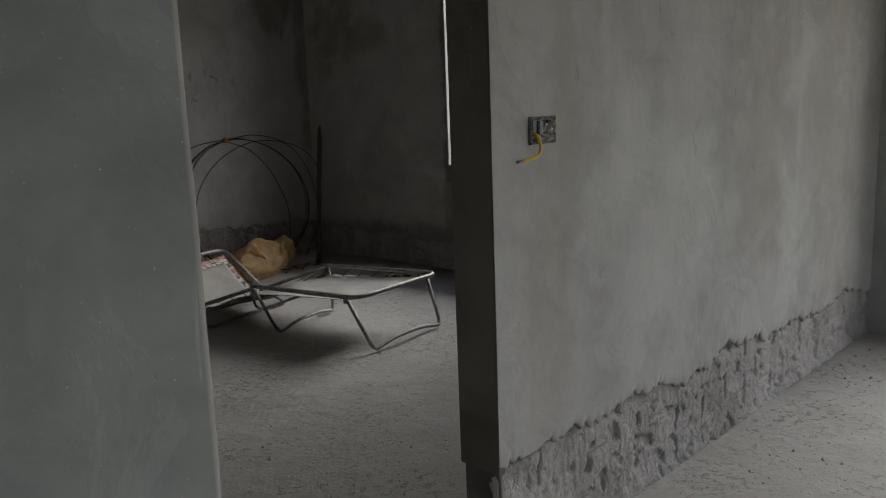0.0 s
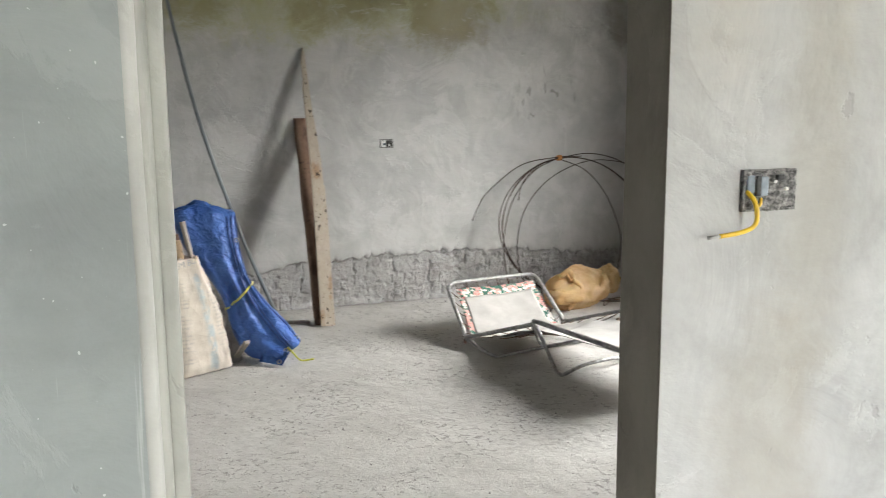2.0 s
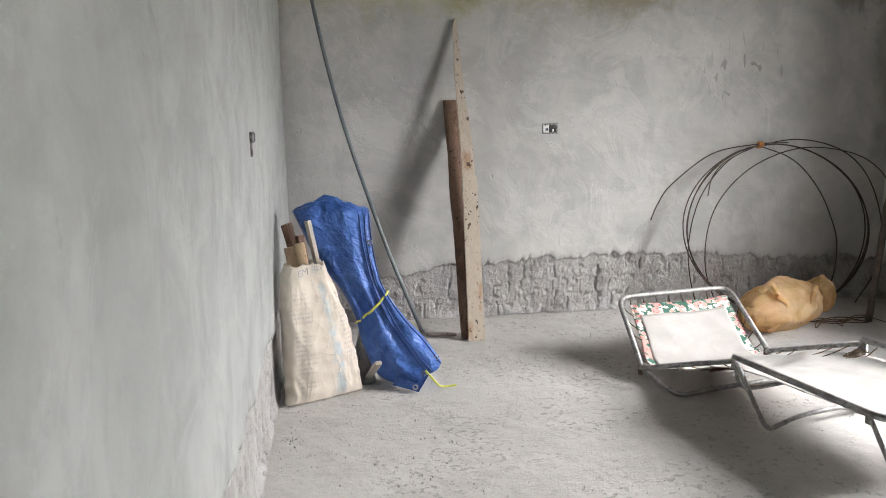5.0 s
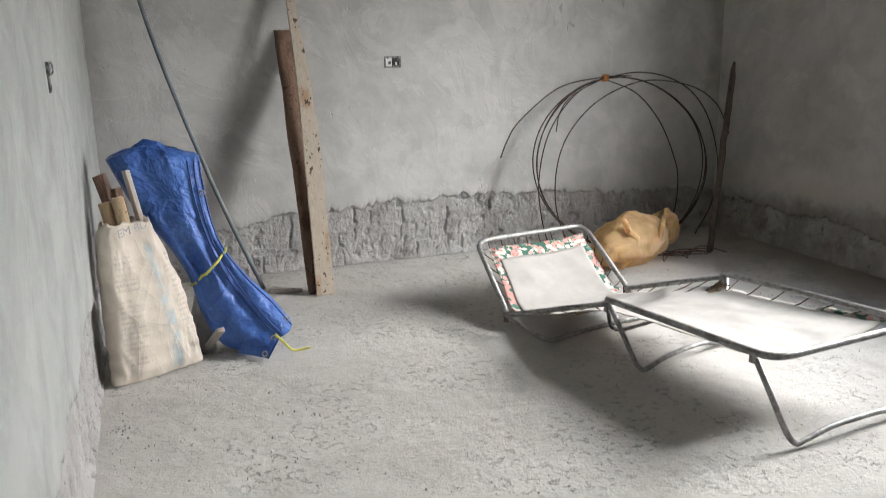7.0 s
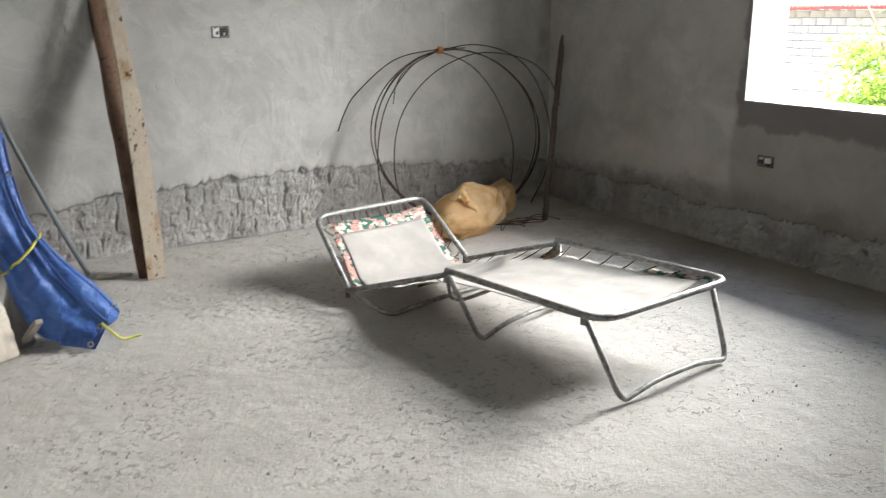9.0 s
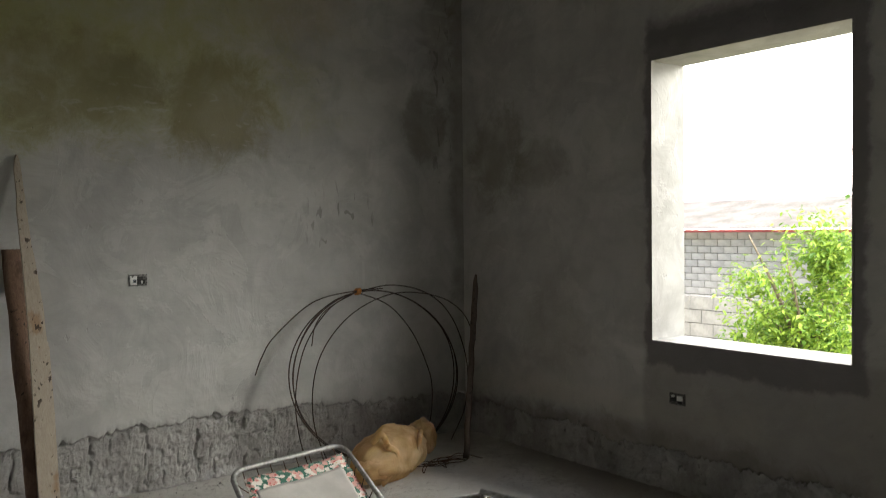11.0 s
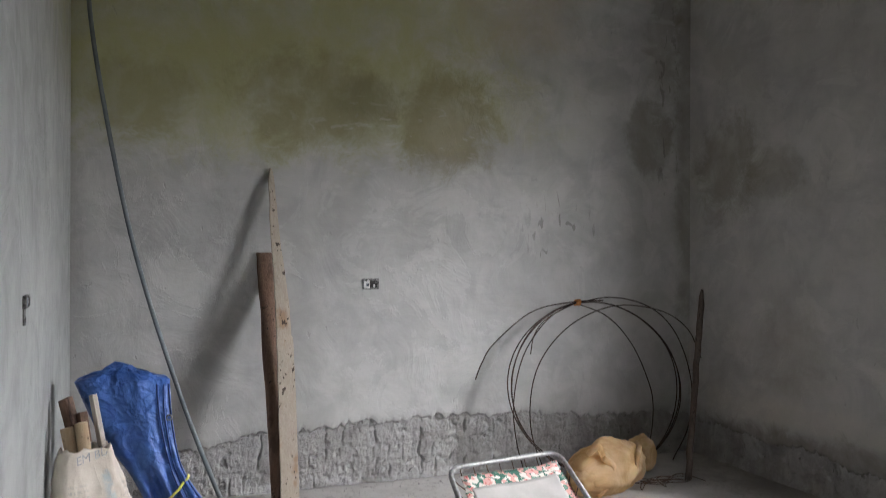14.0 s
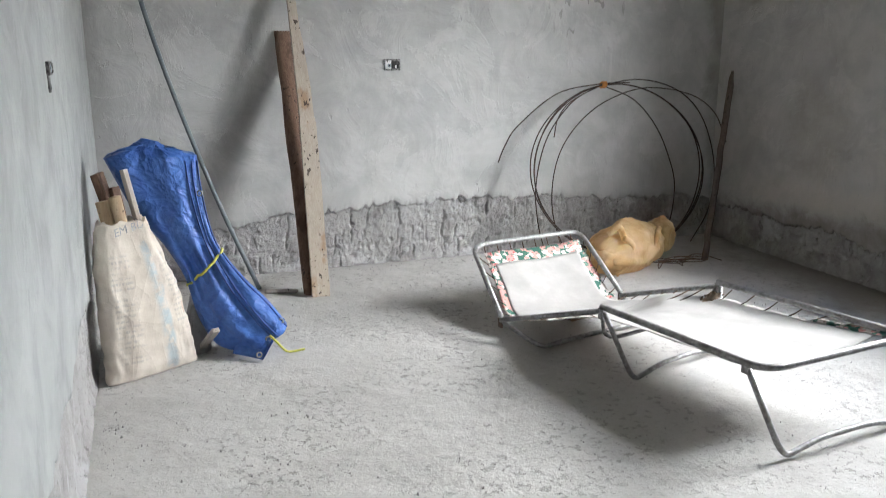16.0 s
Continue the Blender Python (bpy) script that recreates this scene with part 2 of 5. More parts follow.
def raw_cement():
    n = Net("raw_cement_base", 0.95)
    col = n.mix(n.ramp(n.noise(6, 8, 0.7, n.where((1, 1, 0.7))), 0.3, 0.72), (0.27, 0.257, 0.243), (0.44, 0.425, 0.41))
    col = n.mix(n.ramp(n.noise(1.8, 5, 0.6), 0.45, 0.65, 0, 0.6), col, (0.43, 0.415, 0.405))
    smear = n.ramp(n.noise(3.2, 9, 0.7, n.where((1, 1, 1.5), (4, 1, 3)), 0.6), 0.54, 0.60)
    col = n.mix(n.math("MULTIPLY", smear, 0.55), col, (0.50, 0.49, 0.49))
    grit = n.ramp(n.noise(60, 5, 0.7), 0.58, 0.72)
    col = n.mix(n.math("MULTIPLY", grit, 0.45), col, (0.15, 0.14, 0.13))
    crumb = n.ramp(n.noise(24, 5, 0.65, warp=0.6), 0.63, 0.69)
    col = n.mix(n.math("MULTIPLY", crumb, 0.55), col, (0.09, 0.085, 0.08))
    h = n.math("SUBTRACT", n.noise(40, 7, 0.7), n.math("MULTIPLY", crumb, 0.6))
    return n.done(col, n.bump(h, 0.9, 0.016))


m_raw = raw_cement()


def floor_cement():
    n = Net("rough_concrete_floor", 0.92)
    col = n.mix(n.ramp(n.noise(0.8, 6, 0.6, warp=0.5), 0.3, 0.7), (0.47, 0.452, 0.425), (0.56, 0.54, 0.512))
    patch = n.ramp(n.noise(3.4, 9, 0.68, warp=0.4), 0.42, 0.72)
    col = n.mix(n.math("MULTIPLY", patch, 0.5), col, (0.37, 0.35, 0.325))
    grit = n.ramp(n.noise(95, 4, 0.7), 0.56, 0.72)
    col = n.mix(n.math("MULTIPLY", grit, 0.42), col, (0.23, 0.22, 0.205))
    chalk = n.ramp(n.noise(19, 7, 0.68, warp=0.4), 0.56, 0.70)
    col = n.mix(n.math("MULTIPLY", chalk, 0.45), col, (0.60, 0.585, 0.56))
    # flaked skin: small ragged flecks that gather in patches
    worn = n.ramp(n.noise(1.9, 6, 0.62, n.where((1, 1, 1), (5, 2, 0)), 0.5), 0.46, 0.60, 0.06, 1.0)
    fleck = n.math("MULTIPLY", n.ramp(n.noise(30, 6, 0.66, warp=0.25), 0.565, 0.60), worn)
    col = n.mix(n.math("MULTIPLY", fleck, 0.65), col, (0.27, 0.255, 0.232))
    pit = n.ramp(n.noise(52, 3, 0.55, n.where((1, 1, 1), (2, 7, 1))), 0.71, 0.75)
    col = n.mix(n.math("MULTIPLY", pit, 0.75), col, (0.12, 0.113, 0.105))
    # sill shade and some brown dirt, painted along the foot of the window wall
    shade_and_dirt = n.blob((4.1, -1.9, 0), (0.62, 2.6, 3), 0.55, 0.35, 1.0)
    col = n.mix(n.math("MULTIPLY", shade_and_dirt, 0.6), col, (0.20, 0.175, 0.14))
    h = n.math("ADD", n.math("MULTIPLY", n.noise(12, 8, 0.62), 0.8), n.math("MULTIPLY", n.noise(75, 5, 0.7), 0.32))
    h = n.math("SUBTRACT", h, n.math("ADD", n.math("MULTIPLY", pit, 0.4), n.math("MULTIPLY", fleck, 0.3)))
    return n.done(col, n.bump(h, 0.8, 0.014))


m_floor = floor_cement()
m_steel = plain("galvanised_steel", (0.40, 0.40, 0.39), (0.22, 0.21, 0.20), 34, 0.58, 0.6, 0.2)
m_dark_steel = plain("rusty_steel", (0.10, 0.075, 0.06), (0.2, 0.11, 0.07), 20, 0.7, 0.5, 0.2)
m_wire = plain("black_wire", (0.035, 0.03, 0.027), (0.09, 0.055, 0.04), 25, 0.6, 0.6, 0.1)
m_orange = plain("orange_tie", (0.5, 0.2, 0.04), (0.35, 0.13, 0.03), 40, 0.6)
m_pvc = plain("grey_pvc", (0.12, 0.14, 0.155), (0.17, 0.19, 0.2), 9, 0.45, 0, 0.05)
m_yellow = plain("yellow_strap", (0.68, 0.66, 0.10), (0.5, 0.5, 0.12), 30, 0.45)
m_yellow_wire = plain("yellow_wire", (0.75, 0.50, 0.03), (0.62, 0.38, 0.03), 20, 0.35, 0, 0.02)
m_box = plain("grey_box_steel", (0.35, 0.36, 0.37), (0.22, 0.22, 0.22), 60, 0.5, 0.4)
# near-black colour that stands in for the shade inside holes and scratches
m_hole = plain("hollow_shade", (0.015, 0.015, 0.015), (0.06, 0.058, 0.055), 40, 0.8)
m_mortar_grit = plain("gritty_mortar", (0.05, 0.05, 0.048), (0.30, 0.29, 0.28), 90, 0.95, 0, 0.8, 140, 0.004)
m_white_bit = plain("pale_plastic", (0.7, 0.7, 0.68), (0.55, 0.55, 0.54), 30, 0.5)
m_conduit = plain("blue_grey_conduit", (0.22, 0.26, 0.30), (0.15, 0.18, 0.21), 40, 0.6)


def wood(name, c1, c2, knot, grain=(14, 14, 1.2)):
    n = Net(name, 0.82)
    g = n.noise(6, 6, 0.65, n.where(grain), 1.0)
    col = n.mix(n.ramp(g, 0.3, 0.7), c1, c2)
    col = n.mix(n.ramp(n.noise(9, 4, 0.6, n.where((1, 1, 0.5))), 0.56, 0.68, 0, 0.85), col, knot)
    col = n.mix(n.ramp(n.noise(60, 3, 0.6), 0.66, 0.72, 0, 0.7), col, (0.07, 0.045, 0.03))
    nick = n.math("MULTIPLY", n.ramp(n.noise(48, 2, 0.5, n.where((1, 1, 0.6))), 0.62, 0.65), n.ramp(n.noise(5, 3, 0.6), 0.48, 0.56))
    col = n.mix(n.math("MULTIPLY", nick, 0.9), col, (0.045, 0.03, 0.022))
    return n.done(col, n.bump(g, 0.4, 0.006))


m_plank = wood("pale_sawn_wood", (0.47, 0.41, 0.33), (0.40, 0.335, 0.265), (0.34, 0.22, 0.13))
m_bark = wood("brown_timber", (0.13, 0.075, 0.05), (0.20, 0.125, 0.085), (0.08, 0.045, 0.03))
m_stick = wood("weathered_stick", (0.14, 0.105, 0.085), (0.09, 0.066, 0.052), (0.05, 0.04, 0.03))
m_bamboo = wood("pale_bamboo", (0.50, 0.38, 0.25), (0.40, 0.28, 0.17), (0.3, 0.18, 0.1))
m_grey_wood = wood("grey_offcut", (0.42, 0.38, 0.33), (0.34, 0.3, 0.26), (0.25, 0.2, 0.16))


def tarp_cloth():
    n = Net("blue_tarpaulin", 0.5)
    v = n.where((1, 1, 1))
    col = n.mix(n.ramp(n.noise(7, 6, 0.65, v, 0.8), 0.3, 0.7), (0.03, 0.09, 0.33), (0.065, 0.165, 0.48))
    col = n.mix(n.ramp(n.noise(22, 6, 0.7, v, 1.0), 0.62, 0.8, 0, 0.5), col, (0.2, 0.32, 0.6))
    warp = n.node("ShaderNodeVectorMath", operation="ADD")
    wob = n.node("ShaderNodeTexNoise")
    wob.inputs["Scale"].default_value = 9
    n.link(v, wob.inputs["Vector"])
    sc = n.node("ShaderNodeVectorMath", operation="SCALE")
    n.link(wob.outputs["Color"], sc.inputs[0])
    sc.inputs["Scale"].default_value = 0.12
    n.link(v, warp.inputs[0])
    n.link(sc.outputs[0], warp.inputs[1])
    cells = []
    for scale in (17, 44):
        c = n.node("ShaderNodeTexVoronoi")
        c.inputs["Scale"].default_value = scale
        n.link(warp.outputs[0], c.inputs["Vector"])
        cells.append(c.outputs["Distance"])
    h = n.math("ADD", cells[0], n.math("MULTIPLY", cells[1], 0.4))
    h = n.math("ADD", h, n.math("MULTIPLY", n.noise(60, 4, 0.6, v, 1.0), 0.12))
    return n.done(col, n.bump(h, 0.5, 0.02), n.ramp(n.noise(30, 4, 0.6, v), 0.4, 0.7, 0.42, 0.62))


m_tarp = tarp_cloth()
m_seam = plain("blue_hem", (0.015, 0.05, 0.2), (0.025, 0.08, 0.3), 20, 0.45)


def sack_paper():
    """Printed kraft paper: pale face, a light blue stripe and rows of faded print."""
    n = Net("cement_bag_paper", 0.85)
    uv = n.node("ShaderNodeSeparateXYZ")
    n.link(n.coord.outputs["UV"], uv.inputs[0])
    u, v = uv.outputs[0], uv.outputs[1]
    col = n.mix(n.ramp(n.noise(6, 6, 0.65), 0.3, 0.7), (0.54, 0.475, 0.40), (0.65, 0.585, 0.505))
    def span(x, a, b, soft=0.006):
        return n.math("MULTIPLY", n.ramp(x, a - soft, a + soft), n.ramp(x, b - soft, b + soft, 1, 0))
    worn = n.ramp(n.noise(20, 5, 0.7), 0.35, 0.6)
    stripe = n.math("MULTIPLY", span(u, 0.262, 0.288), span(v, 0.02, 0.86))
    col = n.mix(n.math("MULTIPLY", n.math("MULTIPLY", stripe, worn), 0.9), col, (0.40, 0.46, 0.48))
    rows = n.math("GREATER_THAN", n.math("FRACT", n.math("MULTIPLY", v, 30)), 0.52)
    words = n.ramp(n.noise(1, 2, 0.5, n.where((95, 26, 1), space="UV")), 0.46, 0.5)
    block = n.math("ADD", n.math("MULTIPLY", span(u, 0.13, 0.235), span(v, 0.12, 0.80)),
                   n.math("MULTIPLY", span(u, 0.31, 0.41), span(v, 0.22, 0.78)))
    ink = n.math("MULTIPLY", n.math("MULTIPLY", rows, words), n.math("MULTIPLY", block, worn))
    col = n.mix(n.math("MULTIPLY", ink, 0.38), col, (0.25, 0.26, 0.27))
    red = n.math("MULTIPLY", n.math("MULTIPLY", span(u, 0.385, 0.41), span(v, 0.35, 0.44)), worn)
    col = n.mix(n.math("MULTIPLY", red, 0.5), col, (0.5, 0.16, 0.08))
    creases = []
    for scale, lean in ((5.0, 20), (12.0, -30)):
        vor = n.node("ShaderNodeTexVoronoi")
        vor.inputs["Scale"].default_value = scale
        n.link(n.where((1, 1, 0.5), turn=(0, lean, 10)), vor.inputs["Vector"])
        creases.append(vor.outputs["Distance"])
    h = n.math("ADD", creases[0], n.math("MULTIPLY", creases[1], 0.3))
    h = n.math("ADD", h, n.math("MULTIPLY", n.noise(40, 4, 0.6), 0.06))
    return n.done(col, n.bump(h, 0.75, 0.035))


m_sack = sack_paper()
m_ink = plain("faded_ink", (0.26, 0.28, 0.30), (0.42, 0.42, 0.41), 60, 0.85)


def net_cloth():
    n = Net("ochre_netting", 0.8)
    col = n.mix(n.ramp(n.noise(6, 5, 0.6, warp=1.0), 0.3, 0.7), (0.60, 0.39, 0.18), (0.84, 0.64, 0.38))
    n.bsdf.inputs["Subsurface Weight"].default_value = 0.15
    n.bsdf.inputs["Subsurface Radius"].default_value = (0.05, 0.03, 0.01)
    h = n.math("ADD", n.noise(5, 5, 0.6, warp=2.5), n.math("MULTIPLY", n.noise(160, 2, 0.5), 0.12))
    thin = n.node("ShaderNodeBsdfTranslucent")
    n.link(col, thin.inputs["Color"])
    both = n.node("ShaderNodeMixShader")
    both.inputs[0].default_value = 0.5
    n.link(n.bsdf.outputs[0], both.inputs[1])
    n.link(thin.outputs[0], both.inputs[2])
    gauze = n.node("ShaderNodeMixShader")
    clear = n.node("ShaderNodeBsdfTransparent")
    gauze.inputs[0].default_value = 0.16
    n.link(both.outputs[0], gauze.inputs[1])
    n.link(clear.outputs[0], gauze.inputs[2])
    n.link(gauze.outputs[0], n.tree.nodes["Material Output"].inputs["Surface"])
    return n.done(col, n.bump(h, 0.6, 0.03))


m_net = net_cloth()
m_canvas = plain("off_white_canvas", (0.40, 0.38, 0.355), (0.475, 0.455, 0.43), 5, 0.9, 0, 0.25, 300, 0.002)
m_under = plain("brown_canvas_back", (0.28, 0.19, 0.12), (0.42, 0.33, 0.25), 14, 0.9)


def floral():
    n = Net("floral_cloth", 0.85)
    v = n.node("ShaderNodeTexVoronoi")
    v.inputs["Scale"].default_value = 36
    warp = n.node("ShaderNodeVectorMath", operation="ADD")
    n.link(n.where(), warp.inputs[0])
    wob = n.node("ShaderNodeTexNoise")
    wob.inputs["Scale"].default_value = 45
    small = n.node("ShaderNodeVectorMath", operation="SCALE")
    n.link(n.coord.outputs["Object"], wob.inputs["Vector"])
    n.link(wob.outputs["Color"], small.inputs[0])
    small.inputs["Scale"].default_value = 0.03
    n.link(small.outputs[0], warp.inputs[1])
    n.link(warp.outputs[0], v.inputs["Vector"])
    sep = n.node("ShaderNodeSeparateColor")
    n.link(v.outputs["Color"], sep.inputs[0])
    d = v.outputs["Distance"]
    col = n.mix(n.math("GREATER_THAN", n.noise(30, 4, 0.6), 0.55), (0.04, 0.13, 0.095), (0.17, 0.29, 0.225))
    flower = n.mix(n.ramp(d, 0.10, 0.30), (0.50, 0.06, 0.07), (0.64, 0.35, 0.31))
    pale = n.mix(n.ramp(d, 0.05, 0.16), (0.62, 0.42, 0.2), (0.70, 0.66, 0.60))
    petal = n.ramp(n.math("ADD", d, n.math("MULTIPLY", n.noise(70, 3, 0.6), 0.3)), 0.80, 0.88, 1.0, 0.0)
    col = n.mix(n.math("MULTIPLY", n.math("GREATER_THAN", sep.outputs[0], 0.36), petal), col, flower)
    col = n.mix(n.math("MULTIPLY", n.math("GREATER_THAN", sep.outputs[1], 0.68), petal), col, pale)
    return n.done(col)


m_floral = floral()
m_block = plain("concrete_block", (0.26, 0.25, 0.235), (0.36, 0.345, 0.325), 6, 0.95, 0, 0.4, 40, 0.01)
m_old_block = plain("weathered_block", (0.30, 0.292, 0.282), (0.42, 0.41, 0.395), 3, 0.95, 0, 0.4, 40, 0.01)
m_mortar = plain("old_mortar", (0.12, 0.115, 0.105), (0.18, 0.17, 0.16), 6, 0.95)
m_roof = plain("corrugated_zinc", (0.20, 0.18, 0.17), (0.12, 0.108, 0.10), 1.5, 0.8, 0.0, 0.1)
m_red = plain("red_fascia", (0.42, 0.07, 0.07), (0.3, 0.06, 0.06), 4, 0.6)
m_earth = plain("dry_earth", (0.42, 0.38, 0.31), (0.30, 0.30, 0.17), 0.8, 0.95, 0, 0.5, 6, 0.05)
m_trunk = plain("tree_bark", (0.13, 0.10, 0.07), (0.2, 0.16, 0.12), 12, 0.95, 0, 0.6, 30, 0.01)


def leafy(name, c1, c2):
    n = Net(name, 0.55)
    geo = n.node("ShaderNodeNewGeometry")
    col = n.mix(geo.outputs["Random Per Island"], c1, c2)
    thin = n.node("ShaderNodeBsdfTranslucent")
    n.link(col, thin.inputs["Color"])
    both = n.node("ShaderNodeMixShader")
    both.inputs[0].default_value = 0.4
    n.link(n.bsdf.outputs[0], both.inputs[1])
    n.link(thin.outputs[0], both.inputs[2])
    n.link(both.outputs[0], n.tree.nodes["Material Output"].inputs["Surface"])
    return n.done(col)


m_leaf = leafy("yellow_green_leaves", (0.07, 0.16, 0.02), (0.30, 0.42, 0.06))
m_leaf_dark = leafy("green_leaves", (0.05, 0.12, 0.02), (0.12, 0.24, 0.05))


# ---- mesh helpers ----
def part(name, bm, material, parent=None, label="", smooth=True):
    """Links a bmesh as one mesh object, under a thing or a part when parent is given."""
    me = bpy.data.meshes.new(name)
    bm.to_mesh(me)
    bm.free()
    for p in me.polygons:
        p.use_smooth = smooth
    me.materials.append(material)
    ob = new(name, me)
    if parent is not None:
        ob.parent = parent
        ob.matrix_parent_inverse = parent.matrix_basis.inverted()
    if label:
        ob["label"] = label
    return ob


def empty(name, at, label, category, group=""):
    ob = new(name)
    ob.empty_display_size = 0.1
    ob.matrix_basis = Matrix.Translation(at)
    return tagged(ob, label, category, group)


def box(bm, lo, hi, m=None):
    vs = [bm.verts.new((x, y, z)) for x in (lo[0], hi[0]) for y in (lo[1], hi[1]) for z in (lo[2], hi[2])]
    for f in ((0, 1, 3, 2), (4, 6, 7, 5), (0, 4, 5, 1), (2, 3, 7, 6), (0, 2, 6, 4), (1, 5, 7, 3)):
        bm.faces.new([vs[i] for i in f])
    if m is not None:
        bmesh.ops.transform(bm, matrix=m, verts=vs)
    return vs


def boxes(*pairs):
    bm = bmesh.new()
    for lo, hi in pairs:
        box(bm, lo, hi)
    return bm


def bevel_box(lo, hi, r=0.006, m=None):
    bm = bmesh.new()
    box(bm, lo, hi)
    bmesh.ops.bevel(bm, geom=bm.edges[:], offset=r, segments=2, affect="EDGES", profile=0.6)
    if m is not None:
        bm.transform(m)
    return bm


def spline(pts, per=8, closed=False):
    """Catmull-Rom through the points."""
    pts = [Vector(p) for p in pts]
    n = len(pts)
    out = []
    for i in range(n if closed else n - 1):
        p0, p1 = (pts[i - 1] if closed or i else pts[0] * 2 - pts[1]), pts[i]
        p2 = pts[(i + 1) % n]
        p3 = pts[(i + 2) % n] if closed or i + 2 < n else p2 * 2 - p1
        for k in range(per):
            t = k / per
            out.append(0.5 * (2 * p1 + (p2 - p0) * t + (2 * p0 - 5 * p1 + 4 * p2 - p3) * t * t + (3 * p1 - p0 - 3 * p2 + p3) * t ** 3))
    if not closed:
        out.append(pts[-1])
    return out


def rounded(pts, r, closed=False, seg=6):
    """A polyline with its corners rounded by r."""
    pts = [Vector(p) for p in pts]
    out = []
    n = len(pts)
    for i, p in enumerate(pts):
        if not closed and i in (0, n - 1):
            out.append(p)
            continue
        a, b = pts[i - 1], pts[(i + 1) % n]
        ra = min(r, (a - p).length * 0.45)
        rb = min(r, (b - p).length * 0.45)
        s, e = p + (a - p).normalized() * ra, p + (b - p).normalized() * rb
        for k in range(seg + 1):
            t = k / seg
            out.append(s * (1 - t) ** 2 + p * 2 * t * (1 - t) + e * t * t)
    return out


def tube(pts, r, n=8, closed=False, bm=None):
    bm = bm or bmesh.new()
    pts = [Vector(p) for p in pts]
    rings = []
    m = len(pts)
    side = None
    for i, p in enumerate(pts):
        a = pts[i - 1] if (closed or i > 0) else p
        b = pts[(i + 1) % m] if (closed or i < m - 1) else p
        d = (b - a).normalized()
        if side is None:
            side = d.orthogonal().normalized()
        side = (side - d * side.dot(d)).normalized()
        up = d.cross(side)
        rad = r[i] if isinstance(r, (list, tuple)) else r
        rings.append([bm.verts.new(p + (side * math.cos(k * math.tau / n) + up * math.sin(k * math.tau / n)) * rad) for k in range(n)])
    for i in range(m if closed else m - 1):
        a, b = rings[i], rings[(i + 1) % m]
        for k in range(n):
            bm.faces.new((a[k], a[(k + 1) % n], b[(k + 1) % n], b[k]))
    if not closed:
        bm.faces.new(rings[0][::-1])
        bm.faces.new(rings[-1])
    return bm


def loft(rings, caps=True, uv=False):
    bm = bmesh.new()
    vs = [[bm.verts.new(p) for p in ring] for ring in rings]
    n = len(vs[0])
    lay = bm.loops.layers.uv.new("uv") if uv else None
    for i in range(len(vs) - 1):
        for k in range(n):
            f = bm.faces.new((vs[i][k], vs[i][(k + 1) % n], vs[i + 1][(k + 1) % n], vs[i + 1][k]))
            if lay:
                for lp, (a, b) in zip(f.loops, ((k, i), (k + 1, i), (k + 1, i + 1), (k, i + 1))):
                    lp[lay].uv = (a / n, b / (len(vs) - 1))
    if caps:
        bm.faces.new(vs[0][::-1])
        bm.faces.new(vs[-1])
    bmesh.ops.recalc_face_normals(bm, faces=bm.faces[:])
    return bm


def grid_mesh(name, nu, nv, at, material, parent=None, label="", smooth=True):
    """A sheet of nu by nv points, at(i, j) gives each place."""
    verts = [at(i, j) for i in range(nu) for j in range(nv)]
    faces = [(i * nv + j, (i + 1) * nv + j, (i + 1) * nv + j + 1, i * nv + j + 1) for i in range(nu - 1) for j in range(nv - 1)]
    me = bpy.data.meshes.new(name)
    me.from_pydata(verts, [], faces)
    for p in me.polygons:
        p.use_smooth = smooth
    me.materials.append(material)
    ob = new(name, me)
    if parent is not None:
        ob.parent = parent
        ob.matrix_parent_inverse = parent.matrix_basis.inverted()
    if label:
        ob["label"] = label
    return ob


def fbm(x, y, z=0.0, octaves=4):
    return noise.fractal(Vector((x, y, z)), 1.0, 2.0, octaves)


def structure(name, bm, material, label, category="wall"):
    return tagged(part(name, bm, material, smooth=False), label, category, kind="structure")


# ---- large structure ----
N, E_X, SOUTH, HALL_FACE, TOP = 0.0, 4.097, -4.763, -4.913, 4.19
W_Y0, W_Y1, W_Z0, W_Z1 = -2.925, -1.763, 0.857, 2.468      # window opening in the east wall
D_X0, D_X1, D_TOP = 0.03, 0.882, 2.12                       # door opening
COAT = 0.017                                                # depth of the plaster coat


def edge_line(u, seed, level, rough=0.05):
    """Height of the ragged lower edge of a plaster coat."""
    return level + rough * fbm(u * 2.3, seed) + 0.026 * fbm(u * 11, seed + 5) + 0.024 * max(-0.3, fbm(u * 38, seed + 9)) + 0.008 * fbm(u * 90, seed)


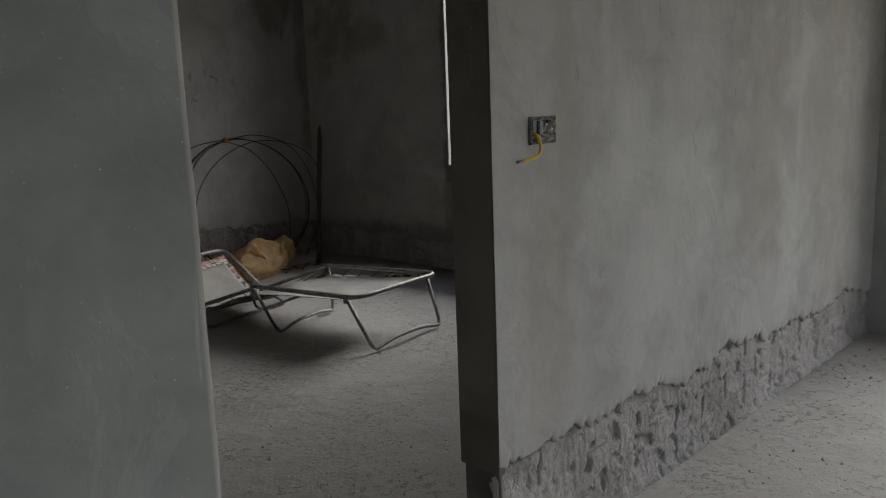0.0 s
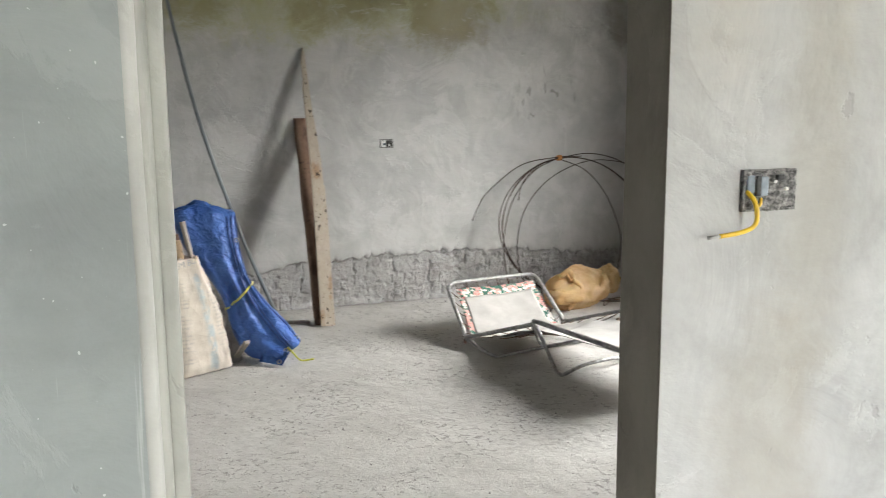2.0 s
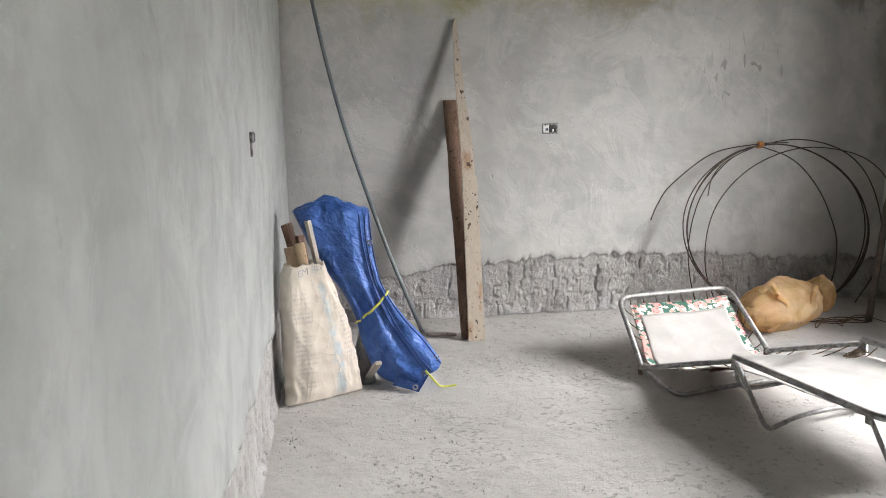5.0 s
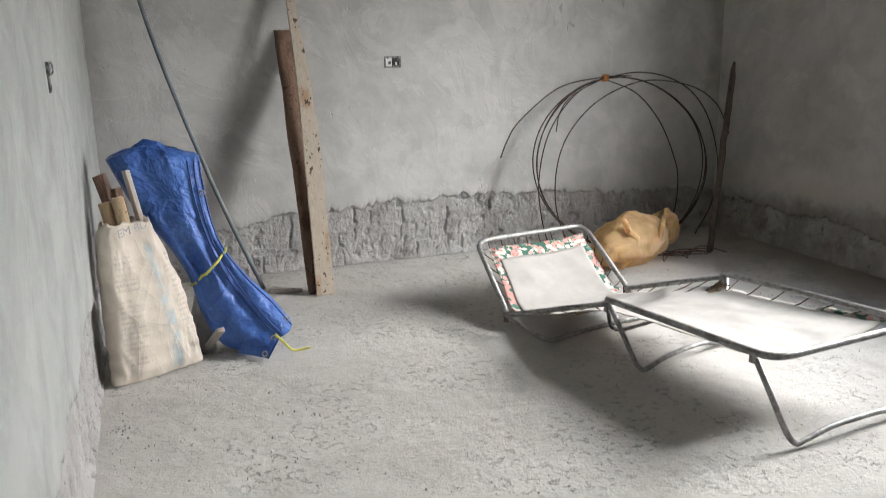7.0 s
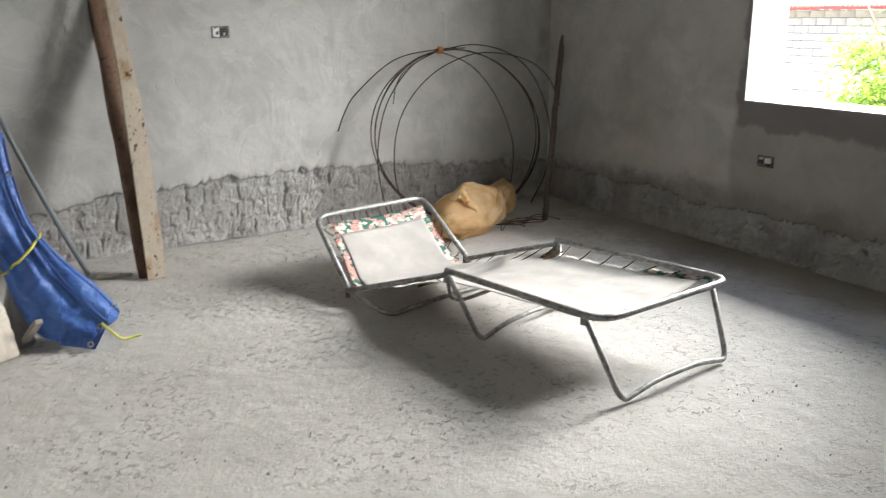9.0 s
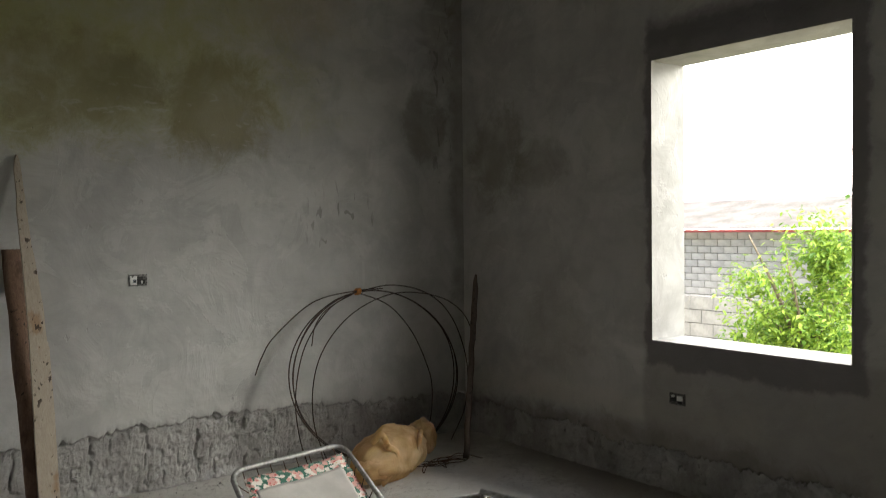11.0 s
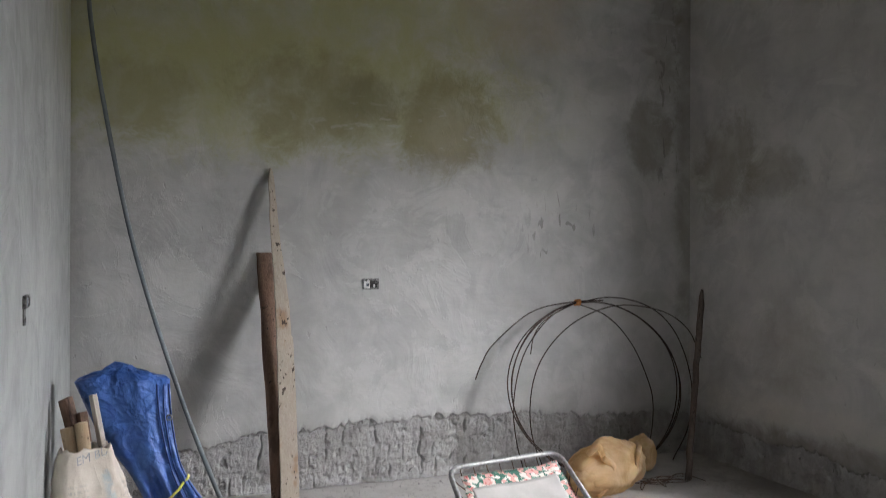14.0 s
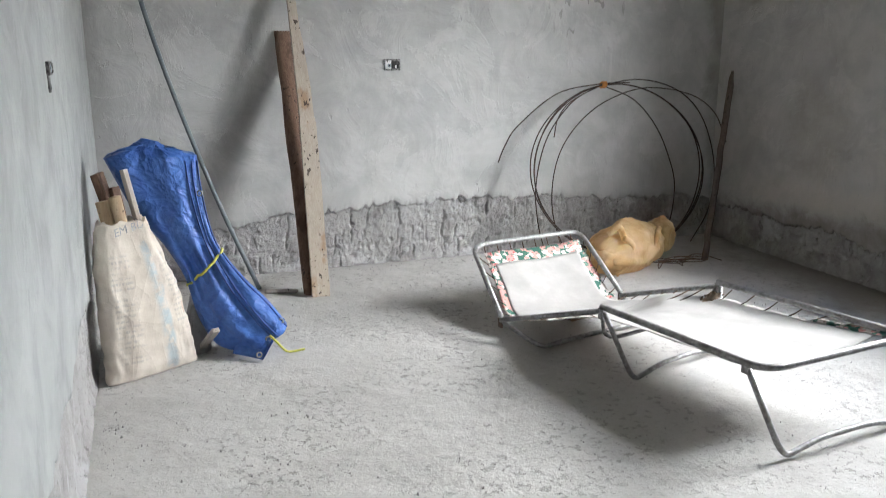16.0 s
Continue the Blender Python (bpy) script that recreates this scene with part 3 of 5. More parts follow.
def coat(name, wall, u0, u1, place, material, level, seed, hole=None, top=TOP, label=""):
    """The plaster coat of a wall: place(u, z, depth) maps to the world; it ends in a ragged lip above the floor."""
    us = list(np.arange(u0, u1, 0.009)) + [u1]
    if hole:
        us = sorted(set(us) | {hole[0], hole[1]})
    zs = [0.75, top] if not hole else [0.75, hole[2], hole[3], top]
    bm = bmesh.new()
    cols = []
    for u in us:
        e = edge_line(u, seed, level(u) if callable(level) else level)
        lip = COAT
        col = [bm.verts.new(place(u, e + 0.006, lip)), bm.verts.new(place(u, e, lip * 0.4)), bm.verts.new(place(u, e + 0.012, 0.0)),
               bm.verts.new(place(u, e + 0.05, -0.0015 * fbm(u * 9, seed)))]
        col += [bm.verts.new(place(u, z, 0.0)) for z in zs]
        cols.append(col)
    for i in range(len(us) - 1):
        for k in range(len(cols[0]) - 1):
            if hole and k == 5 and us[i] >= hole[0] - 1e-6 and us[i + 1] <= hole[1] + 1e-6:
                continue
            bm.faces.new((cols[i][k], cols[i + 1][k], cols[i + 1][k + 1], cols[i][k + 1]))
    bmesh.ops.recalc_face_normals(bm, faces=bm.faces[:])
    return part(name, bm, material, wall, label)


def chance(*keys):
    """A repeatable number from 0 to 1 for a set of whole numbers."""
    v = math.sin(sum(k * w for k, w in zip(keys, (12.9898, 78.233, 37.719)))) * 43758.5453
    return v - math.floor(v)


def base_course(wall, u0, u1, place, seed, height=0.5, amp=0.009, label="rough unplastered cement base", step=0.0085, slits=0.45):
    """Bare cement over blocks: chipped cells with open upright joints below, a smeared layer above."""
    nu, nv = int((u1 - u0) / step) + 2, int(height / 0.0095) + 2
    def at(i, j):
        u = u0 + (u1 - u0) * i / (nu - 1)
        z = height * j / (nv - 1)
        wu, wz = 0.022 * fbm(u * 9, z * 9, seed), 0.02 * fbm(u * 6, z * 7, seed + 4)
        d = COAT + 0.003 - amp * 0.5 * fbm(u * 4, z * 4.0, seed) - amp * 0.45 * fbm(u * 20, z * 18, seed + 3) - amp * 0.45 * fbm(u * 60, z * 60, seed + 6, 2)
        row = math.floor((z + wz) / 0.115)
        zr = (z + wz) / 0.115 - row
        pu = (u + wu) / 0.10 + chance(row, seed) * 3
        cell = math.floor(pu)
        f = pu - cell
        d -= amp * 0.7 * (chance(cell, row, seed) - 0.5)
        if chance(cell, row + 50, seed) < slits and row < 3:            # upright joint, open for part of its height
            lo = 0.35 * chance(cell, row + 90, seed)
            width = 0.035 + 0.04 * chance(cell, row + 130, seed)
            gap = abs(f - 0.5)
            if gap < width and lo < zr < lo + 0.75:
                d += 0.024 * (1 - (gap / width) ** 2)
        if chance(cell, row + 200, seed) > 0.5 and zr < 0.11:          # ledge between two courses
            d += 0.011 * (1 - zr / 0.11)
        flake = fbm(u * 13 + 4, z * 15, seed + 13, 3)
        if flake > 0.30:
            d += min(0.014, (flake - 0.30) * 0.10)
        if z < 0.05:
            d -= (0.05 - z) * 0.35 + 0.006 * fbm(u * 18, z * 20, seed)
        return place(u, z, max(0.003, d))
    return grid_mesh("base_course", nu, nv, at, m_raw, wall, label)


# north wall
wall_north = structure("wall_north", boxes(((-0.2, 0.05, -0.6), (4.4, 0.3, 4.4))), m_raw, "grey cement-plastered wall with olive damp stains and a rough base")
north = lambda u, z, d: (u, N + d, z)
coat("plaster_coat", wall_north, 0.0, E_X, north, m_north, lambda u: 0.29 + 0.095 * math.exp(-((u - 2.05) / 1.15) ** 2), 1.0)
base_course(wall_north, -0.02, E_X + 0.03, north, 2.0, step=0.006)

# east wall, with the window opening through it
X1 = 4.39
wall_east = structure("wall_east", boxes(
    ((E_X + 0.05, SOUTH, -0.6), (X1, 0.05, W_Z0 - 0.01)), ((E_X + 0.05, SOUTH, W_Z1 + 0.01), (X1, 0.05, 4.4)),
    ((E_X + 0.05, W_Y1 + 0.01, W_Z0 - 0.01), (X1, 0.05, W_Z1 + 0.01)), ((E_X + 0.05, SOUTH, W_Z0 - 0.01), (X1, W_Y0 - 0.01, W_Z1 + 0.01))), m_raw,
    "grey plastered wall with a bare window opening and dark cement round it")
east = lambda u, z, d: (E_X + d, u, z)
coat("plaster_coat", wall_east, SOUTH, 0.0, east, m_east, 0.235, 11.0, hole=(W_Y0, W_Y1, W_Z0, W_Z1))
base_course(wall_east, SOUTH, 0.03, east, 12.0)

# window lining: the four plastered faces of the opening
window_1 = tagged(new("window_1"), "bare window opening with pale plastered reveals and no frame", "window", kind="structure")
m_reveal = plaster("reveal_plaster", (0.19, 0.185, 0.175), (0.27, 0.265, 0.255), [], scratch=0.25)
for nm, lo, hi in (("reveal", (E_X - 0.002, W_Y1, W_Z0 - 0.012), (X1 + 0.004, W_Y1 + 0.012, W_Z1 + 0.012)),
                   ("reveal", (E_X - 0.002, W_Y0 - 0.012, W_Z0 - 0.012), (X1 + 0.004, W_Y0, W_Z1 + 0.012)),
                   ("lintel_face", (E_X - 0.002, W_Y0, W_Z1), (X1 + 0.004, W_Y1, W_Z1 + 0.012)),
                   ("window_sill", (E_X - 0.003, W_Y0, W_Z0 - 0.012), (X1 + 0.004, W_Y1, W_Z0))):
    part(nm, boxes((lo, hi)), m_reveal, window_1, smooth=False)

# west wall
wall_west = structure("wall_west", boxes(((-0.2, SOUTH, -0.6), (-0.05, 0.05, 4.4))), m_raw, "pale grey plastered wall with vertical trowel streaks")
west = lambda u, z, d: (-d, u, z)
coat("plaster_coat", wall_west, SOUTH - 0.02, 0.0, west, m_west, 0.40, 21.0)
base_course(wall_west, SOUTH, 0.03, west, 22.0)

# door wall: hall side carries the coat and the base, room side is plain
wall_south = structure("wall_south", boxes(
    ((D_X1 + 0.026, HALL_FACE + 0.045, -0.6), (E_X + 0.05, SOUTH - 0.012, 4.4)), ((D_X0 - 0.2, HALL_FACE + 0.045, D_TOP), (D_X1 + 0.026, SOUTH - 0.012, 4.4))),
    m_raw, "plastered wall beside the doorway with a rough base and an open switch box")
hall = lambda u, z, d: (u, HALL_FACE + d, z)
coat("plaster_coat", wall_south, D_X1, E_X, hall, m_hall, lambda u: 0.36 - 0.035 * max(0.0, u - 1.6), 31.0)
base_course(wall_south, D_X1 + 0.004, E_X + 0.02, hall, 32.0, amp=0.0065, step=0.006, slits=0.2)
part("room_side_plaster", boxes(((D_X1 + 0.026, SOUTH - 0.012, 0.0), (E_X, SOUTH, 4.19)), ((D_X0, SOUTH - 0.012, D_TOP), (D_X1, SOUTH, 4.19))), m_west, wall_south, smooth=False)
part("lintel_plaster", boxes(((-0.01, HALL_FACE, D_TOP), (D_X1, HALL_FACE + 0.045, 4.19))), m_hall, wall_south, smooth=False)

# door opening: cement jambs, the west one splayed with a rounded bead
door_1 = tagged(new("door_1"), "open doorway with bare cement jambs and no door leaf", "doorway", kind="structure")


def column(points, z0, z1, r=0.0, wobble=0.0):
    """An upright prism over a plan outline, its corners rounded and its sides slightly uneven."""
    out = rounded([(x, y, 0) for x, y in points], r, closed=True, seg=4) if r else [Vector((x, y, 0)) for x, y in points]
    zs = np.linspace(z0, z1, 40 if wobble else 2)
    return loft([[(p.x + wobble * fbm(z * 3, p.x * 5), p.y, z) for p in out] for z in zs])


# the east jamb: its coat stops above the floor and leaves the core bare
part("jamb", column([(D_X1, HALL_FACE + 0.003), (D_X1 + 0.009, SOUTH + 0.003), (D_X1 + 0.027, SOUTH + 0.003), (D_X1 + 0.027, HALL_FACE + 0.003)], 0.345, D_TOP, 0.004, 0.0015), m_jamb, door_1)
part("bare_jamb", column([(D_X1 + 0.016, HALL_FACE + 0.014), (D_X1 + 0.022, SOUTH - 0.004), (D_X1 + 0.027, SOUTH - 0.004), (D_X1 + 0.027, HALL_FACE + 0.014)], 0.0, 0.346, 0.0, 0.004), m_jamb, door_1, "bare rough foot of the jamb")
part("jamb", column([(0.045, HALL_FACE + 0.025), (0.062, SOUTH - 0.022), (0.062, SOUTH), (-0.12, SOUTH), (-0.12, HALL_FACE + 0.03)], 0, D_TOP), m_side, door_1)
part("corner_bead", column([(0.026, HALL_FACE - 0.003), (0.046, HALL_FACE + 0.006), (0.05, HALL_FACE + 0.035), (0.0, HALL_FACE + 0.03)], 0, D_TOP, 0.012, 0.003), m_bead, door_1)
part("corner_bead", column([(0.058, SOUTH - 0.028), (0.086, SOUTH - 0.02), (0.086, SOUTH + 0.004), (0.05, SOUTH + 0.006)], 0, D_TOP, 0.009, 0.003), m_side, door_1)

pier = structure("wall_pier", boxes(((-2.6, HALL_FACE, -0.6), (0.028, HALL_FACE + 0.03, 4.4)), ((-2.6, HALL_FACE + 0.031, -0.6), (-0.121, SOUTH, 4.4))),
                 m_pier, "smooth blue-grey cement wall on the other side of the doorway")

# hall round the start of the walk, with two plain openings for daylight
structure("wall_hall_east", boxes(
    ((E_X, -9.0, -0.6), (X1, -6.4, 4.4)), ((E_X, -6.4, 2.3), (X1, -5.5, 4.4)), ((E_X, -6.4, -0.6), (X1, -5.5, 0.0)), ((E_X, -5.5, -0.6), (X1, HALL_FACE + 0.045, 4.4)), ((E_X + 0.05, HALL_FACE + 0.045, -0.6), (X1, SOUTH, 4.4))),
    m_west, "plain grey plastered hall wall with an opening")
structure("wall_hall_west", boxes(((-2.8, -9.0, -0.6), (-2.6, SOUTH, 4.4))), m_west, "plain grey plastered hall wall")
structure("wall_hall_south", boxes(((-2.8, -9.2, -0.6), (1.0, -9.0, 4.4)), ((1.0, -9.2, 2.4), (3.2, -9.0, 4.4)), ((3.2, -9.2, -0.6), (X1, -9.0, 4.4)), ((1.0, -9.2, -0.6), (3.2, -9.0, 0.0))),
          m_west, "plain grey plastered hall wall with an opening")


# floor: one uneven concrete sheet through both rooms
def floor_at(i, j):
    x, y = -2.65 + 6.95 * i / 386, -9.05 + 9.15 * j / 508
    rough = min(1.0, max(0.2, 0.5 + 0.9 * fbm(x * 1.3, y * 1.3, 11, 2)))
    z = 0.006 * fbm(x * 0.9, y * 0.9) + 0.003 * fbm(x * 5, y * 5, 3, 3) + rough * 0.003 * fbm(x * 17, y * 17, 7, 3)
    return (x, y, z - 0.003)


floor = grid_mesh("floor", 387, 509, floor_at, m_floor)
cut = bmesh.new()
cut.from_mesh(floor.data)
bmesh.ops.delete(cut, geom=[v for v in cut.verts if v.co.x < -0.15 and v.co.y > SOUTH - 0.05], context="VERTS")
cut.to_mesh(floor.data)
cut.free()
tagged(floor, "rough dusty grey concrete floor", "floor", kind="structure")
structure("foundation", boxes(((-2.8, -9.2, -0.62), (X1, SOUTH, -0.03)), ((-0.2, SOUTH, -0.62), (X1, 0.3, -0.03))), m_raw, "concrete slab under the house", "slab")

# ceiling and cornice
structure("ceiling", boxes(((-2.8, -9.2, TOP), (X1, SOUTH, TOP + 0.2)), ((-0.2, SOUTH, TOP), (X1, 0.3, TOP + 0.2))), m_ceiling, "pale plastered ceiling with a brown damp spot", "ceiling")


def cornice(name, a, b, out):
    """A moulded plaster strip from a to b; out points into the room."""
    a, b, out = Vector(a), Vector(b), Vector(out)
    prof = [(0.0, -0.105), (0.007, -0.1), (0.012, -0.08), (0.022, -0.055), (0.04, -0.036), (0.042, -0.026), (0.047, -0.026), (0.049, -0.012), (0.056, -0.012), (0.058, -0.018), (0.066, -0.018), (0.068, 0.002), (0.0, 0.002)]
    bm = loft([[p + out * d + Vector((0, 0, h)) for d, h in prof] for p in (a, b)])
    return tagged(part(name, bm, m_cornice, smooth=False), "moulded grey plaster cornice under the ceiling", "cornice", kind="structure")


cornice("trim_cornice_north", (0, 0, TOP), (E_X, 0, TOP), (0, -1, 0))
cornice("trim_cornice_east", (E_X, SOUTH, TOP), (E_X, 0, TOP), (-1, 0, 0))
cornice("trim_cornice_west", (0, SOUTH, TOP), (0, 0, TOP), (1, 0, 0))
cornice("trim_cornice_south", (0, SOUTH, TOP), (E_X, SOUTH, TOP), (0, 1, 0))


# ---- folding camp bed ----
A_W, A_E = Vector((1.95, -2.12, 0.30)), Vector((2.66, -1.94, 0.285))
F_W, F_E = Vector((2.10, -2.905, 0.322)), Vector((2.825, -2.82, 0.322))
B_W, B_E = Vector((1.765, -1.535, 0.095)), Vector((2.505, -1.385, 0.095))
C_W, C_E = Vector((1.828, -1.01, 0.33)), Vector((2.53, -0.89, 0.33))


def camp_bed():
    bed = empty("camp_bed", (2.2, -2.0, 0), "folding steel camp bed with slack white canvas and floral edging", "camp bed")
    up = Vector((0, 0, 0.018))
    r = 0.0135
    foot = part("foot_frame", tube(rounded([A_W + up, F_W, F_E, A_E + up], 0.09), r, 10), m_steel, bed)
    mid = part("middle_frame", tube([A_W, B_W], r * 0.9), m_steel, bed)
    part("middle_frame", tube([A_E, B_E], r * 0.9), m_steel, bed)
    head = part("head_frame", tube(rounded([B_W + up, C_W, C_E, B_E + up], 0.09), r, 10), m_steel, bed)
    def leg(name, top_a, low_a, low_b, top_b, lift, rr=0.011):
        m1, m2 = low_a.lerp(low_b, 0.3), low_a.lerp(low_b, 0.7)
        for q in (m1, m2):
            q.z += lift
        low_a, low_b = low_a + Vector((0, 0, rr)), low_b + Vector((0, 0, rr))
        k = rounded([top_a, low_a, low_a.lerp(m1, 0.45), m1, m2, low_b.lerp(m2, 0.45), low_b, top_b], 0.07)
        return part(name, tube(k, rr), m_steel, bed)
    leg("leg", F_W.lerp(A_W, 0.10), Vector((2.178, -2.935, 0)), Vector((2.79, -2.865, 0)), F_E.lerp(A_E, 0.10), 0.045)
    leg("leg", A_W.lerp(F_W, 0.02), Vector((2.066, -2.20, 0)), Vector((2.63, -2.03, 0)), A_E.lerp(F_E, 0.02), 0.045)
    leg("leg", B_W.copy(), Vector((1.88, -1.73, 0)), Vector((2.57, -1.58, 0)), B_E.copy(), 0.02)
    brace = rounded([A_W + Vector((0.01, 0.01, -0.02)), Vector((2.03, -2.03, 0.13)), Vector((2.6, -1.87, 0.13)), A_E + Vector((0, 0.01, -0.02))], 0.12)
    part("brace", tube(brace, 0.009), m_steel, bed)
    for p, q in ((A_W, 1), (A_E, 1), (B_W, 0), (B_E, 0), (F_W.lerp(A_W, 0.1), 1), (F_E.lerp(A_E, 0.1), 1)):
        part("hinge_plate", bevel_box((-0.006, -0.014, -0.036), (0.006, 0.014, 0.012), 0.003, Matrix.Translation(p) @ pose(0, 0, 0, 0, 0, 12)), m_dark_steel if q == 0 else m_steel, bed)

    # canvas: a strip of cloth from the head to the foot, slack between its hooks
    stations = [(C_W, C_E, 0.012, 0.115), (B_W.lerp(C_W, 0.5), B_E.lerp(C_E, 0.5), 0.02, 0.0), (B_W, B_E, 0.0, 0.0), (A_W.lerp(B_W, 0.5), A_E.lerp(B_E, 0.5), 0.015, 0.0),
                (A_W, A_E, 0.04, 0.0), (F_W.lerp(A_W, 0.5), F_E.lerp(A_E, 0.5), 0.03, 0.0), (F_W, F_E, 0.012, 0.0)]
    west_line = spline([s[0] - Vector((0, 0, s[2])) for s in stations], 12)
    east_line = spline([s[1] - Vector((0, 0, s[2])) for s in stations], 12)
    n = len(west_line)
    i0, i1 = 2, n - 4
    def cloth(u, i, lift=0.0):
        a, b = west_line[i], east_line[i]
        p = a.lerp(b, u)
        t = i / (n - 1)
        slack = (0.014 if t < 0.34 else 0.045 if t > 0.45 else 0.025) * math.sin(math.pi * u)
        wrinkle = 0.007 * fbm(u * 3, t * 5, 1.5) + 0.004 * fbm(u * 7, t * 16, 4) + (0.006 * fbm(u * 4 + t * 9, t * 3, 8) if t > 0.45 else 0.0)
        if 0.42 < t < 0.62:
            wrinkle += 0.012 * math.sin(u * 9 + t * 22) * math.sin(math.pi * (t - 0.42) / 0.2)
        return p + Vector((0, 0, -slack + wrinkle + lift))
    def strip(name, u0, u1, a, b, nu, material, lift=0.0, ragged=0.0, label="", wide=False):
        def at(i, j):
            k = a + (b - a) * j / max(1, (b - a))
            f = min(1.0, max(0.0, (k / n - 0.36) / 0.2))
            f = f * f * (3 - 2 * f)
            lo, hi = (u0 - 0.09 * f, u1 + 0.065 * f) if wide else (u0, u1)
            u = lo + (hi - lo) * i / (nu - 1)
            if ragged and i in (0, nu - 1):
                u += ragged * fbm(j * 0.9, i)
            return cloth(min(0.99, max(0.01, u)), int(k), lift)
        ob = grid_mesh(name, nu, b - a + 1, at, material, bed, label)
        sol = ob.modifiers.new("thickness", "SOLIDIFY")
        sol.thickness, sol.offset = 0.003, 0
        return ob
    strip("canvas", 0.145, 0.885, i0 + 4, i1, 34, m_canvas, 0.004, 0.012, wide=True)
    strip("floral_border", 0.085, 0.155, i0, i0 + 22, 5, m_floral, 0.0, 0.012, "green and red flowered cloth edging")
    strip("floral_border", 0.875, 0.955, i0, i0 + 22, 5, m_floral, 0.0, 0.012, "green and red flowered cloth edging")
    strip("floral_border", 0.10, 0.93, i0, i0 + 5, 22, m_floral, 0.001, 0.01, "green and red flowered cloth edging")
    strip("floral_border", 0.94, 0.985, i1 - 7, i1 + 1, 4, m_floral, 0.008, 0.02, "green and red flowered cloth edging")
    strip("canvas_back", 0.30, 0.86, i0 + 24, i0 + 44, 12, m_under, -0.012, 0.02, "brown stained underside of the canvas")
    # scorched rag of canvas left at the hinge
    rag = bmesh.new()
    rows = []
    for i in range(13):
        f = i / 12
        rows.append([])
        for j in range(9):
            g = j / 8
            edge = 0.02 * fbm(f * 5, g * 5, 3)
            p = A_E + Vector((0.0 - 0.12 * f + edge, 0.015 - 0.07 * g - 0.03 * f + edge, -0.022 - 0.035 * f + 0.007 * fbm(f * 4, g * 4, 7) + 0.003 * math.sin(g * 11 + f * 3)))
            rows[-1].append(rag.verts.new(p))
    for i in range(12):
        for j in range(8):
            if chance(i, j, 5) > (0.25 if min(i, 11 - i, j, 7 - j) == 0 else -1):
                rag.faces.new((rows[i][j], rows[i + 1][j], rows[i + 1][j + 1], rows[i][j + 1]))
    bmesh.ops.solidify(rag, geom=rag.faces[:], thickness=0.003)
    part("canvas_scrap", rag, m_under, bed, "scorched brown scrap of canvas")
    # spring hooks between frame and cloth
    def hook(a, b):
        part("hook", tube([a, a.lerp(b, 0.5) + Vector((0, 0, -0.004)), b], 0.0028, 5), m_dark_steel, bed)
    for k in range(8):
        u = 0.1 + 0.8 * k / 7
        hook(C_W.lerp(C_E, u), cloth(u, i0))
    for k in range(5):
        i = 6 + k * 4
        hook(C_W.lerp(B_W, (k + 0.6) / 5.2), cloth(0.09, i))
        hook(C_E.lerp(B_E, (k + 0.6) / 5.2), cloth(0.94, i))
    for k in range(7):
        f = (k + 0.7) / 7.4
        hook(A_E.lerp(F_E, f), cloth(0.90 + 0.04 * f, 48 + int(f * 22)))
        hook(B_E.lerp(A_E, f), cloth(0.80, 26 + int(f * 20)))
    for k in range(5):
        f = (k + 0.7) / 5.4
        hook(B_W.lerp(A_W, f), cloth(0.18, 26 + int(f * 20)))
    return bed


camp_bed()


